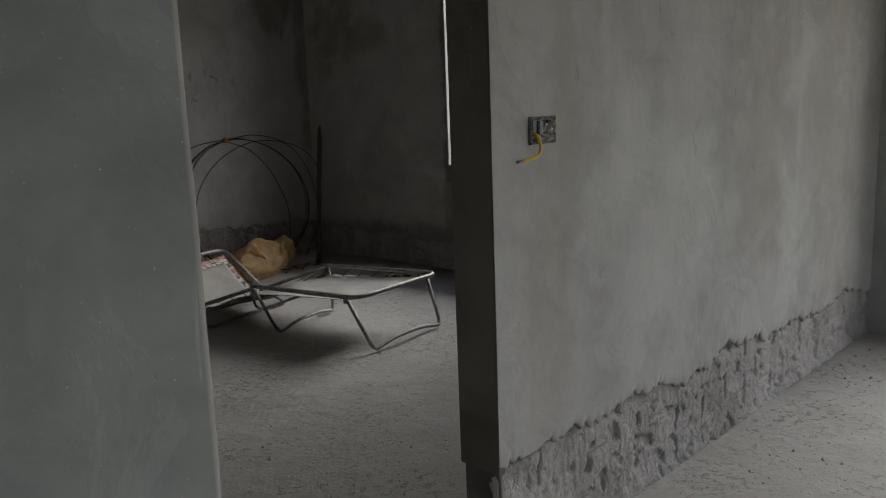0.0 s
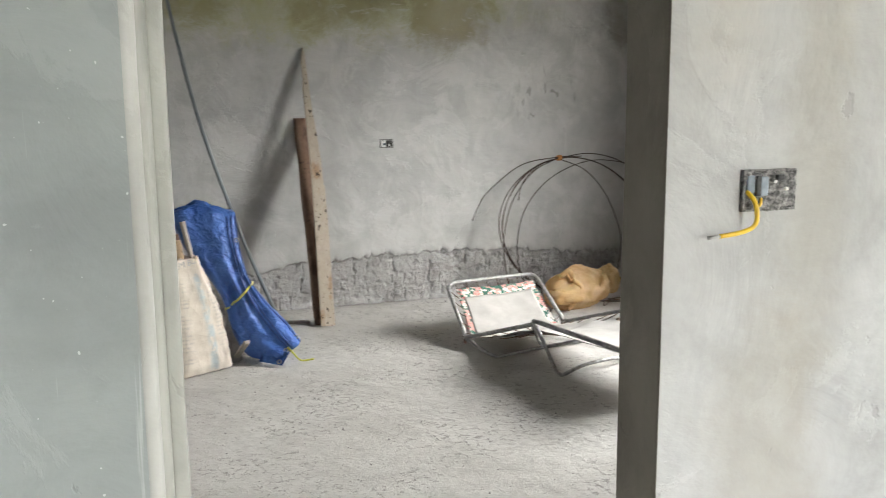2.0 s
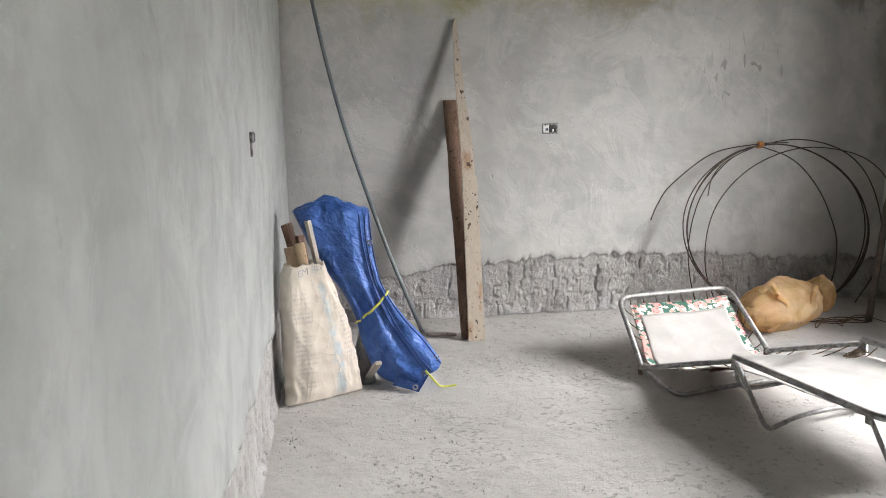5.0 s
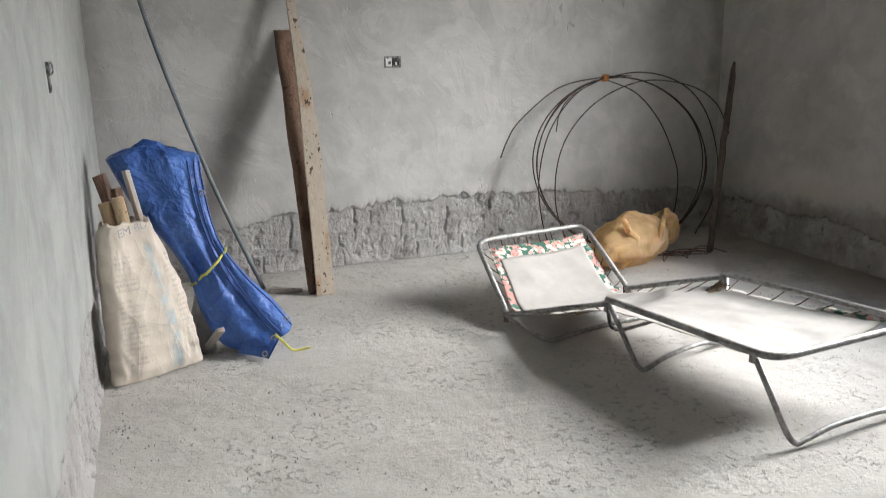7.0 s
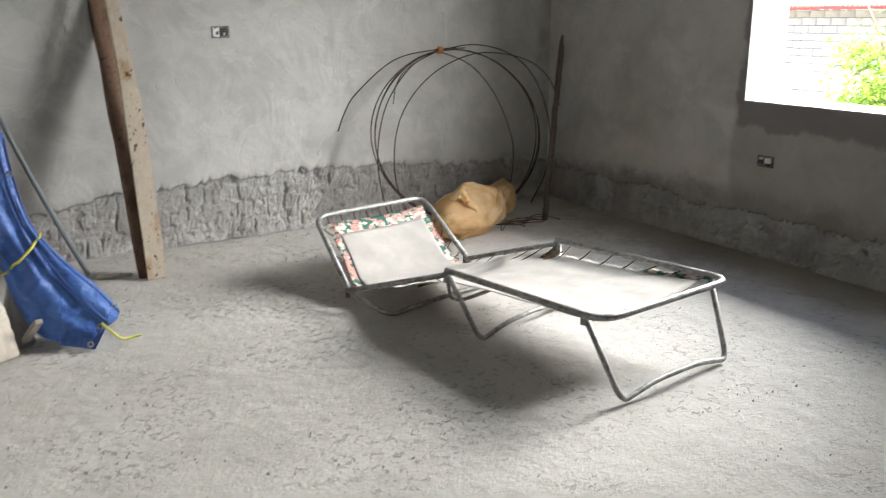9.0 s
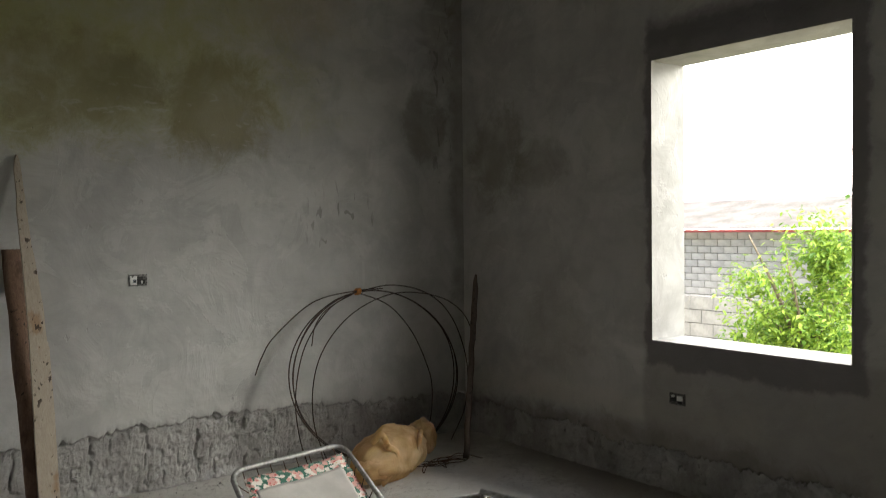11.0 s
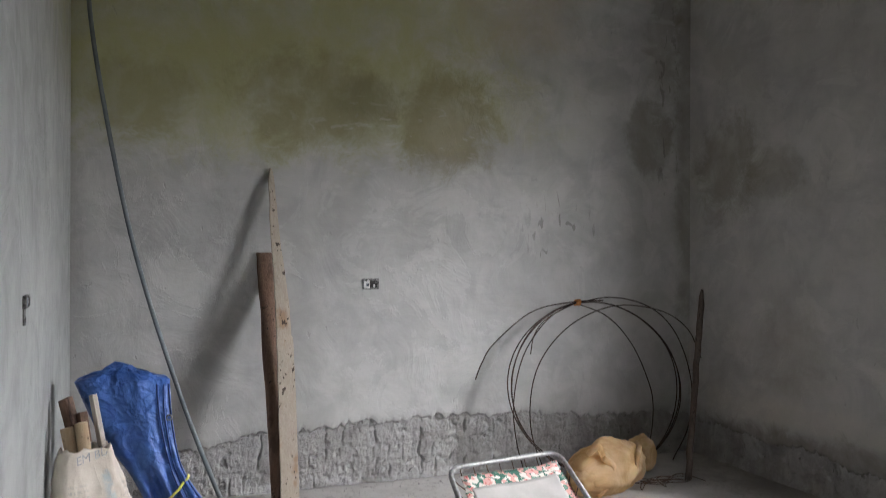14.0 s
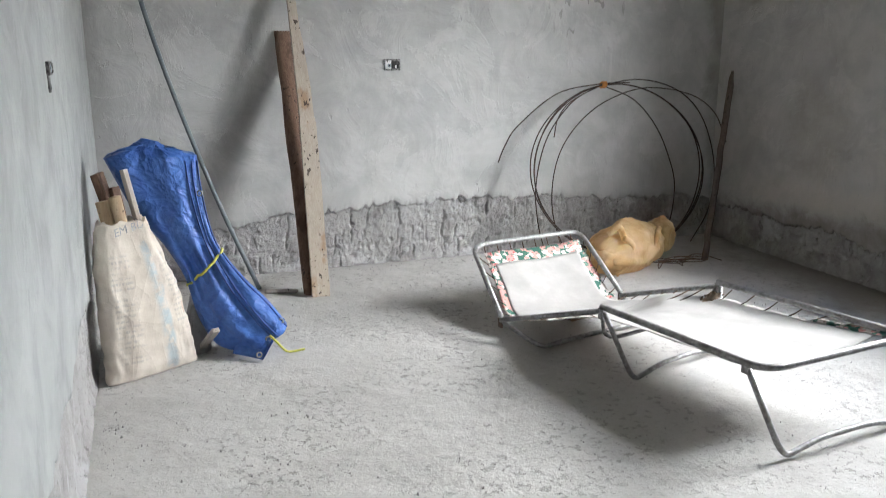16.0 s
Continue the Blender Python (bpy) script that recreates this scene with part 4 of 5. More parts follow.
# ---- blue tarpaulin ----
def tarpaulin():
    t = empty("tarpaulin", (0.62, -1.25, 0), "folded blue plastic tarpaulin bundle tied with a yellow strap", "tarpaulin")
    left = spline([(0.085, -1.14, 0.885), (0.19, -1.16, 0.65), (0.30, -1.19, 0.50), (0.375, -1.21, 0.355), (0.42, -1.23, 0.17), (0.49, -1.26, 0.045), (0.60, -1.30, 0.012)], 7)
    right = spline([(0.468, -1.14, 0.862), (0.475, -1.16, 0.75), (0.498, -1.19, 0.585), (0.535, -1.21, 0.475), (0.62, -1.24, 0.35), (0.72, -1.28, 0.235), (0.80, -1.30, 0.12)], 7)
    n = len(left)
    def crest(w):
        """The folded top rises from its outer corner in two rounded steps."""
        return 0.05 * min(1.0, w / 0.38) - 0.03 * max(0.0, w - 0.4) + (0.012 if 0.38 < w < 0.6 else 0.0) - 0.012 * (w > 0.8)
    def thick(s):
        return 0.05 + 0.055 * max(0, s - 0.5) * 2 + 0.015 * (1 - s) - 0.012 * math.exp(-((s - 0.48) / 0.08) ** 2)
    def skin(s, u, i):
        """u from -1 (one edge) to 1 (the other): the front face towards the room."""
        a, b = left[i], right[i]
        p = a.lerp(b, (u + 1) / 2)
        bulge = thick(s) * math.sqrt(max(0.0, 1 - (abs(u) ** 2.6)))
        fold = 0.008 * math.sin(u * 7 + s * 3) + 0.012 * fbm(u * 2.2, s * 5, 2) + 0.007 * fbm(u * 5 + s * 4, s * 9, 5) + 0.004 * (1 - 2 * abs(fbm(u * 4 - s * 7, s * 12, 9, 2)))
        pinch = 0.012 * math.sin(u * 16) * math.exp(-((s - 0.50) / 0.16) ** 2)
        return p, bulge, fold + pinch
    rings = []
    m = 22
    for i in range(n):
        s = i / (n - 1)
        ring = []
        for k in range(m):
            u = -1 + 2 * k / (m - 1)
            p, bulge, f = skin(s, u, i)
            q = p + Vector((0, -1, 0)) * (bulge + f)
            if i == 0:
                q.z += crest((u + 1) / 2) + 0.006 * fbm(u * 3, 3)
            ring.append(q)
        for k in range(m - 2, 0, -1):
            u = -1 + 2 * k / (m - 1)
            p, bulge, f = skin(s, u, i)
            q = p + Vector((0, 1, 0)) * (bulge * 0.8 + f * 0.5)
            if i == 0:
                q.z += crest((u + 1) / 2) + 0.01
            ring.append(q)
        rings.append([Vector((q.x, q.y, max(0.004, q.z))) for q in ring])
    part("sheet", loft(rings), m_tarp, t)
    # raised folded layers at the top
    for a, b, h, dy in ((0.08, 0.42, 0.018, 0.01), (0.26, 0.70, 0.026, 0.03), (0.55, 0.95, 0.014, -0.02)):
        l, r = left[0].lerp(right[0], a), left[0].lerp(right[0], b)
        bm = bmesh.new()
        pts = []
        for k in range(9):
            f = k / 8
            top = l.lerp(r, f) + Vector((0.0, dy + 0.012 * math.sin(f * 8), crest(a + (b - a) * f) + h * math.sin(math.pi * min(1.0, 0.12 + f * 0.9))))
            low = left[6].lerp(right[6], a + (b - a) * f) + Vector((0, dy * 0.5, 0))
            pts.append((top, low))
        ring = [[p[0] for p in pts], [p[1] for p in pts]]
        vs = [[bm.verts.new(p) for p in row] for row in ring]
        for k in range(8):
            bm.faces.new((vs[0][k], vs[0][k + 1], vs[1][k + 1], vs[1][k]))
        fold = part("fold", bm, m_tarp, t)
        sol = fold.modifiers.new("thickness", "SOLIDIFY")
        sol.thickness = 0.012
    # hems running down the sheet
    for u0, u1 in ((0.72, 0.30), (0.86, 0.45), (0.98, 0.93)):
        line = []
        for i in range(n):
            s = i / (n - 1)
            u = u0 + (u1 - u0) * s
            p, bulge, f = skin(s, u, i)
            q = p + Vector((0, -1, 0)) * (bulge + f + 0.002)
            line.append((q.x, q.y, max(0.006, q.z)))
        part("hem", tube(line, 0.0042, 6), m_seam, t)
    def ring_at(i, u, r=0.011):
        p, bulge, f = skin(i / (n - 1), u, i)
        q = p + Vector((0, -1, 0)) * (bulge + f + 0.004)
        circle = [q + Vector((math.cos(a) * r, 0, math.sin(a) * r)) for a in np.linspace(0, math.tau, 13)[:-1]]
        part("eyelet", tube(circle, 0.0035, 6, closed=True), m_steel, t, "metal eyelet")
    ring_at(8, 0.9)
    ring_at(n - 3, 0.9)
    ring_at(n - 2, 0.15)
    # loose corner lying out at the foot
    bm = bmesh.new()
    c00, c10, c01, c11 = Vector((0.60, -1.345, 0.14)), Vector((0.785, -1.33, 0.15)), Vector((0.55, -1.345, 0.02)), Vector((0.665, -1.44, 0.008))
    grid = []
    for j in range(9):
        row = []
        for k in range(9):
            f, g = k / 8, j / 8
            p = c00.lerp(c10, f).lerp(c01.lerp(c11, f), g)
            p.y += 0.012 * math.sin(f * 7 + g * 3) * (1 - g) + 0.008 * fbm(f * 4, g * 4, 3)
            row.append(bm.verts.new((p.x, p.y, max(0.006, p.z))))
        grid.append(row)
    for j in range(8):
        for k in range(8):
            bm.faces.new((grid[j][k], grid[j][k + 1], grid[j + 1][k + 1], grid[j + 1][k]))
    flap = part("corner_flap", bm, m_tarp, t)
    sol = flap.modifiers.new("thickness", "SOLIDIFY")
    sol.thickness = 0.005
    part("hem", tube([c10 + Vector((0, -0.006, 0)), c10.lerp(c11, 0.5) + Vector((0, -0.006, 0)), c11 + Vector((0, -0.006, 0.004))], 0.004, 6), m_seam, t)
    eye = c11.lerp(c00, 0.17) + Vector((0, -0.009, 0))
    part("eyelet", tube([eye + Vector((math.cos(a) * 0.011, 0, math.sin(a) * 0.011)) for a in np.linspace(0, math.tau, 13)[:-1]], 0.0035, 6, closed=True), m_steel, t, "metal eyelet")
    # strap round the waist, with its loose end
    i = int(n * 0.52)
    loop = []
    for k in range(28):
        a = k / 28 * math.tau
        u = math.cos(a)
        p, bulge, f = skin(i / (n - 1), u * 0.985, i)
        loop.append(p + Vector((0, -1, 0)) * (math.sin(a) * (bulge + 0.012) + (f if math.sin(a) > 0 else 0)) + Vector((0, 0, 0.012 * u)))
    part("strap", tube(loop, 0.0065, 6, closed=True), m_yellow, t, "yellow plastic strap")
    tail = [(0.71, -1.395, 0.10), (0.735, -1.42, 0.075), (0.77, -1.41, 0.03), (0.80, -1.385, 0.01), (0.865, -1.375, 0.01)]
    part("strap", tube(spline(tail, 5), 0.0055, 6), m_yellow, t, "yellow plastic strap")
    return t


tarpaulin()


# ---- paper sack of offcuts ----
def paper_sack():
    s = empty("paper_sack", (0.19, -1.36, 0), "crumpled printed paper sack of wood offcuts against a wall", "sack")
    d, e = Vector((0.88, 0.476, 0)), Vector((-0.476, 0.88, 0))
    rows = [(0.0, (0.215, -1.40), 0.205, 0.035), (0.05, (0.21, -1.388), 0.198, 0.07), (0.2, (0.196, -1.385), 0.187, 0.08), (0.38, (0.176, -1.39), 0.166, 0.078),
            (0.52, (0.155, -1.40), 0.140, 0.07), (0.60, (0.143, -1.40), 0.118, 0.06), (0.665, (0.14, -1.40), 0.10, 0.05)]
    rings = []
    m = 64
    steps = 60
    for i in range(steps + 1):
        z = 0.665 * i / steps
        for (z0, c0, w0, t0), (z1, c1, w1, t1) in zip(rows, rows[1:]):
            if z0 <= z <= z1 + 1e-9:
                f = (z - z0) / (z1 - z0)
                c = Vector((c0[0] + (c1[0] - c0[0]) * f, c0[1] + (c1[1] - c0[1]) * f, z))
                w, th = w0 + (w1 - w0) * f, t0 + (t1 - t0) * f
                break
        ring = []
        for k in range(m):
            a = math.tau * k / m
            ca, sa = -math.cos(a), -math.sin(a)
            px = abs(ca) ** 0.55 * math.copysign(1, ca)
            py = abs(sa) ** 0.8 * math.copysign(1, sa)
            ridge = 0.5 - abs(fbm(px * 2.3 + 4, z * 3.2, 1.0 if sa > 0 else 6.0, 3)) * 1.6
            ridge += 0.5 * (0.5 - abs(fbm(px * 6 + z * 5, z * 7, 2.0, 2)) * 1.8)
            crumple = 1 + 0.13 * ridge + 0.03 * fbm(px * 9, sa * 3, z * 22)
            p = c + d * (px * w * (1 + 0.06 * fbm(z * 14, ca, 3))) + e * (py * th * crumple)
            if i == steps:
                p.z += 0.02 * fbm(ca * 3, sa * 3, 2)
            p.x = max(p.x, 0.014)
            p.z = max(p.z, 0.003)
            ring.append(p)
        rings.append(ring)
    top = [p.lerp(Vector((0.135, -1.40, 0.60)), 0.25) - Vector((0, 0, 0.05)) for p in rings[-1]]
    bm = loft(rings + [top], caps=True, uv=True)
    tree_of_faces = BVHTree.FromBMesh(bm)
    part("bag", bm, m_sack, s)
    # printed letters along the mouth, laid on the paper
    text = bpy.data.curves.new("lettering", "FONT")
    text.body, text.size = "EM BU", 0.046
    loose = new("lettering", text)
    bpy.context.view_layer.update()
    me = bpy.data.meshes.new_from_object(loose)
    bpy.data.objects.remove(loose)
    for v in me.vertices:
        p = Vector((0.085, -1.43, 0.612)) + d * v.co.x + Vector((0, 0, 1)) * (v.co.y + 0.18 * v.co.x)
        hit, _, _, _ = tree_of_faces.ray_cast(p - e * 0.4, e)
        v.co = (hit if hit is not None else p) - e * 0.0015
    me.materials.append(m_ink)
    ink = new("lettering", me)
    ink.parent = s
    ink.matrix_parent_inverse = s.matrix_basis.inverted()
    ink["label"] = "faded grey capital letters"
    # wood sticking out of the mouth
    def offcut(name, a, b, w, h, material, label):
        a, b = Vector(a), Vector(b)
        m4 = look(a, b)
        L = (b - a).length
        bm = bevel_box((-w / 2, -h / 2, -L), (w / 2, h / 2, 0), 0.003, m4)
        return part(name, bm, material, s, label)
    offcut("offcut", (0.17, -1.30, 0.40), (0.06, -1.27, 0.84), 0.085, 0.03, m_bark, "dark broken board")
    offcut("offcut", (0.18, -1.32, 0.40), (0.12, -1.26, 0.78), 0.04, 0.025, m_bark, "dark broken board")
    part("bamboo", tube([(0.13, -1.42, 0.45), (0.075, -1.40, 0.745)], 0.026, 14), m_bamboo, s, "cut length of bamboo")
    part("bamboo", tube([(0.17, -1.42, 0.45), (0.125, -1.42, 0.765)], 0.025, 14), m_bamboo, s, "cut length of bamboo")
    offcut("offcut", (0.24, -1.38, 0.45), (0.165, -1.33, 0.86), 0.03, 0.02, m_grey_wood, "pale sawn batten")
    return s


paper_sack()
chip = tagged(part("wood_offcut", bevel_box((-0.016, -0.12, 0), (0.016, 0.12, 0.02), 0.003, pose(0.455, -1.33, 0.085, -35, 0, 15)), m_grey_wood), "pale splintered batten beside the tarpaulin", "wood")
rest = tagged(part("cement_rubble", loft([[Vector((0.40 + (0.07 + 0.02 * fbm(a, z)) * math.cos(a) * (1 - z), -1.18 + 0.08 * math.sin(a) * (1 - z), 0.30 * z)) for a in np.linspace(0, math.tau, 15)[:-1]] for z in (0, 0.3, 0.7, 0.98)]), m_raw), "grey hardened cement lump behind the sack", "rubble")


# ---- planks, pipe, stick ----
def leaning_plank():
    def sect(z, x0, x1):
        y = -0.575 + 0.55 * z / 1.92
        w = 0.0012 * fbm(z * 9, x0)
        return [(x0 + w, y - 0.001, z), (x1 + w, y, z), (x1 + w, y + 0.028, z + 0.006), (x0 + w, y + 0.028, z + 0.006)]
    prof = [(0.0, 1.072, 1.158), (0.3, 1.078, 1.160), (0.6, 1.085, 1.166), (0.93, 1.090, 1.168), (0.96, 1.091, 1.160), (1.2, 1.090, 1.148), (1.38, 1.086, 1.132),
            (1.45, 1.083, 1.122), (1.7, 1.078, 1.108), (1.88, 1.072, 1.098), (1.91, 1.078, 1.094), (1.925, 1.082, 1.09)]
    rows = []
    for (z0, a0, b0), (z1, a1, b1) in zip(prof, prof[1:]):
        for k in range(5):
            f = k / 5
            rows.append(sect(z0 + (z1 - z0) * f, a0 + (a1 - a0) * f - 0.014 * min(1.0, (1.925 - z0) * 2) + 0.003 * fbm(z0 * 8 + f, 1), b0 + (b1 - b0) * f + 0.003 * fbm(z0 * 8 + f, 7)))
    rows.append(sect(1.925, 1.082, 1.09))
    ob = part("plank", loft(rows), m_plank, smooth=False)
    return tagged(ob, "pale rough-sawn tapering wooden plank leaning on the wall", "plank")


leaning_plank()


def leaning_beam():
    rings = []
    for i in range(31):
        z = 1.43 * i / 30
        y = -0.545 + 0.50 * z / 1.43
        cx, r = 1.072 - 0.022 * z / 1.43, 0.046 + 0.002 * fbm(z * 6, 2)
        rings.append([Vector((cx + 0.004 * fbm(z * 4, 8) + r * (abs(math.cos(a)) ** 0.7) * math.copysign(1, math.cos(a)) * (1 + 0.08 * fbm(a * 2, z * 5)),
                              y + 0.045 + 0.03 * (abs(math.sin(a)) ** 0.7) * math.copysign(1, math.sin(a)), z)) for a in np.linspace(0, math.tau, 17)[:-1]])
    return tagged(part("timber_beam", loft(rings), m_bark), "dark brown rough timber length leaning behind a pale plank", "timber")


leaning_beam()
pipe_line = spline([(0.80, -0.354, 0.012), (0.575, -0.26, 0.62), (0.325, -0.17, 1.46), (0.14, -0.085, 2.42), (0.075, -0.04, 3.0), (0.06, -0.02, 3.35)], 10)
tagged(part("pvc_pipe", tube(pipe_line, 0.0125, 12), m_pvc), "long grey plastic conduit pipe bent into the corner", "pipe")
tagged(part("wood_stick", tube(spline([(0.82, -0.42, 0.014), (0.93, -0.44, 0.014), (1.0, -0.46, 0.013)], 6), [0.012] * 12 + [0.009], 8), m_grey_wood), "short pale stick lying on the floor", "stick")


def pole():
    a, b = Vector((3.607, -0.625, 0.0)), Vector((3.981, -0.286, 1.183))
    pts = [a.lerp(b, k / 24) + Vector((0.008 * fbm(k * 0.4, 1), 0.008 * fbm(k * 0.4, 6), 0)) for k in range(25)]
    rad = [0.021 + 0.003 * fbm(k * 0.7, 3) for k in range(23)] + [0.016, 0.008]
    return tagged(part("wooden_pole", tube(pts, rad, 10), m_stick), "weathered brown wooden pole leaning in the corner", "pole")


pole()


# ---- coil of wire ----
def wire_coil():
    coil = empty("wire_coil", (3.2, -0.2, 0), "loose coil of black wire tied with orange cord", "wire coil")
    def lean(x, z, extra=0.0):
        return Vector((x + 0.008, -0.345 + 0.25 * min(z, 1.15) / 1.15 - extra, z))
    def strand(pts, r=0.0042, extra=0.0):
        part("wire", tube(spline([lean(x, max(z, 0.008), extra) for x, z in pts], 9), r, 6), m_wire, coil)
    rng = random.Random(4)
    for k in range(3):
        cx, cz, a, b = 3.195 + rng.uniform(-0.02, 0.02), 0.555, 0.645 + rng.uniform(-0.025, 0.03), 0.548
        pts = []
        for i in range(26):
            th = math.radians(100 + 360 * i / 25)
            pts.append((cx + a * math.cos(th) + 0.01 * math.sin(3 * th + k), cz + b * math.sin(th)))
        strand(pts, 0.0042, 0.006 * k)
    strand([(3.3, 1.11), (3.08, 1.105), (2.76, 1.05), (2.47, 0.86), (2.37, 0.74), (2.316, 0.64)])
    strand([(2.745, 0.02), (2.665, 0.30), (2.70, 0.58), (2.83, 0.80), (3.07, 0.98), (3.4, 1.075), (3.75, 1.03), (3.95, 0.90), (4.03, 0.70)], 0.0038, 0.012)
    strand([(3.08, 1.10), (3.32, 1.0), (3.48, 0.82), (3.57, 0.60), (3.595, 0.42), (3.53, 0.18), (3.38, 0.02)], 0.0038, 0.004)
    strand([(3.0, 1.08), (3.37, 1.13), (3.68, 1.05), (3.86, 0.86), (3.93, 0.55), (3.86, 0.26), (3.70, 0.05)], 0.004, 0.0)
    strand([(2.71, 0.78), (2.75, 0.90), (2.85, 1.0), (3.05, 1.09)], 0.0036, 0.01)
    strand([(2.60, 0.03), (2.555, 0.25), (2.56, 0.5), (2.66, 0.78), (2.86, 1.0), (3.08, 1.10)], 0.004, 0.015)
    c = lean(3.10, 1.10)
    for k in range(3):
        x = c.x - 0.012 + 0.012 * k
        ringp = [Vector((x + 0.004 * math.sin(a), c.y + 0.020 * math.cos(a), c.z + 0.018 * math.sin(a))) for a in np.linspace(0, math.tau, 13)[:-1]]
        part("tie", tube(ringp, 0.006, 6, closed=True), m_orange, coil, "orange cord tie")
    return coil


wire_coil()


# ---- netting bundle ----
def net_bundle():
    ob = empty("net_bundle", (3.05, -0.6, 0), "crumpled bundle of ochre netting lying on the floor", "netting")
    turn = pose(0, 0, 0, 0, 0, 24)
    def lump(name, centre, radii, seed, tail=False):
        bm = bmesh.new()
        bmesh.ops.create_uvsphere(bm, u_segments=64, v_segments=40, radius=1.0)
        for v in bm.verts:
            p = v.co.copy()
            around = math.atan2(p.z, p.y)
            f = 1 + 0.15 * fbm(p.x * 1.3 + seed, p.y * 1.3, p.z * 1.3, 2) + 0.05 * (1 - abs(math.sin(around * 3.5 + p.x * 2.2 + seed + 1.2 * fbm(p.x * 1.5, p.y, seed)))) ** 2 + 0.02 * fbm(p.x * 5, p.y * 5, p.z * 5 + seed)
            q = Vector((p.x * radii[0], p.y * radii[1], p.z * radii[2])) * f
            q = (turn @ q) + Vector(centre)
            q.z = max(q.z, 0.006 + 0.004 * fbm(q.x * 9, q.y * 9))
            v.co = q
        return part(name, bm, m_net, ob)
    lump("net", (3.02, -0.62, 0.135), (0.33, 0.17, 0.16), 1.0)
    lump("net_tail", (3.37, -0.46, 0.15), (0.10, 0.10, 0.115), 7.0)
    lump("net", (2.84, -0.71, 0.10), (0.14, 0.11, 0.10), 4.0)
    # gathered folds
    for pts in ([(2.84, -0.80, 0.02), (2.93, -0.80, 0.10), (2.95, -0.79, 0.19), (2.88, -0.80, 0.24)], [(2.80, -0.76, 0.26), (2.85, -0.79, 0.31), (2.90, -0.77, 0.24)],
                [(3.05, -0.78, 0.06), (3.14, -0.74, 0.16), (3.22, -0.66, 0.25)]):
        part("fold", tube(spline(pts, 8), 0.018, 8), m_net, ob)
    return ob


net_bundle()


def scrap_wire():
    rng = random.Random(11)
    pts = [(3.25 + 0.16 * math.sin(k * 1.3) + rng.uniform(-0.05, 0.05) + 0.012 * k, -0.66 + 0.08 * math.cos(k * 1.9) + rng.uniform(-0.03, 0.03), 0.012 + rng.uniform(0, 0.025)) for k in range(22)]
    return tagged(part("scrap_wire", tube(spline(pts, 6), 0.003, 5), m_dark_steel), "rusty tangle of thin wire on the floor", "wire")


scrap_wire()


# ---- boxes let into the walls ----
def wall_box(m, w, h, label, bits, mortar=False):
    """An open electric back box: m puts its local x along the wall, z up and -y into the room."""
    ob = empty("socket_box", m.translation, label, "socket box", "boxes let into the walls")
    def add(name, bm, material, text=""):
        bm.transform(m)
        return part(name, bm, material, ob, text, smooth=False)
    d = 0.006
    add("back", boxes(((-w / 2, -d, -h / 2), (w / 2, -d + 0.003, h / 2))), m_hole)
    if mortar:
        def lump(i, j):
            x, z = -w / 2 + w * i / 30, -h / 2 + h * j / 20
            out = d + 0.004 + 0.006 * fbm(x * 45, z * 45, 3) + 0.003 * fbm(x * 160, z * 160, 5)
            edge = min(i, 30 - i, j, 20 - j)
            if edge < 2:
                out -= 0.002 * (2 - edge)
                x += 0.004 * fbm(z * 90, i)
                z += 0.004 * fbm(x * 90, j)
            return m @ Vector((x * 1.06, -max(0.001, out), z * 1.08))
        grid_mesh("mortar", 31, 21, lump, m_mortar_grit, ob, "rough grey mortar filling")
    t = 0.004
    add("rim", boxes(((-w / 2 - t, -d - 0.003, -h / 2 - t), (w / 2 + t, 0, -h / 2)), ((-w / 2 - t, -d - 0.003, h / 2), (w / 2 + t, 0, h / 2 + t)),
                     ((-w / 2 - t, -d - 0.003, -h / 2), (-w / 2, 0, h / 2)), ((w / 2, -d - 0.003, -h / 2), (w / 2 + t, 0, h / 2))), m_mortar_grit if mortar else m_box)
    # terminals and mortar bits; m_hole pads paint the shade of open hollows
    for k, (x0, z0, x1, z1, mat) in enumerate(bits):
        add("box_piece", bevel_box((x0, -d - 0.006 - 0.0012 * k, z0), (x1, -d, z1), 0.0025), mat)
    return ob


wall_box(pose(1.702, 0.0, 1.236), 0.094, 0.058, "open steel socket box in the plaster, half full of mortar",
         [(-0.044, -0.026, -0.006, 0.026, m_white_bit), (-0.030, -0.014, -0.010, 0.006, m_conduit), (-0.024, -0.010, -0.014, 0.001, m_hole),
          (-0.004, -0.022, 0.040, 0.022, m_hole), (0.014, -0.020, 0.026, -0.002, m_white_bit), (0.026, 0.004, 0.036, 0.020, m_mortar_grit)], mortar=True)
wall_box(pose(E_X, -1.94, 0.54, 0, 0, -90), 0.094, 0.055, "open steel socket box under the window",
         [(-0.042, -0.016, -0.006, 0.014, m_hole), (-0.036, 0.008, -0.014, 0.022, m_white_bit), (0.002, -0.008, 0.040, 0.020, m_white_bit), (0.012, -0.024, 0.036, -0.010, m_hole)], mortar=True)
# a broken-out box in the pale wall, its chase running down below one end
west_box = wall_box(pose(0.0, -2.13, 1.285, 0, 0, 90), 0.094, 0.032, "broken-out socket box with a short chase in the pale wall",
                    [(-0.03, -0.012, -0.004, 0.012, m_conduit), (0.008, -0.014, 0.036, 0.012, m_hole)], mortar=True)
part("chase", bevel_box((0.0005, -2.177, 1.215), (0.007, -2.148, 1.268), 0.002), m_mortar_grit, west_box, "short grey mortar-filled chase")
part("chase_hole", bevel_box((0.001, -2.170, 1.222), (0.0085, -2.156, 1.240), 0.002), m_hole, west_box)


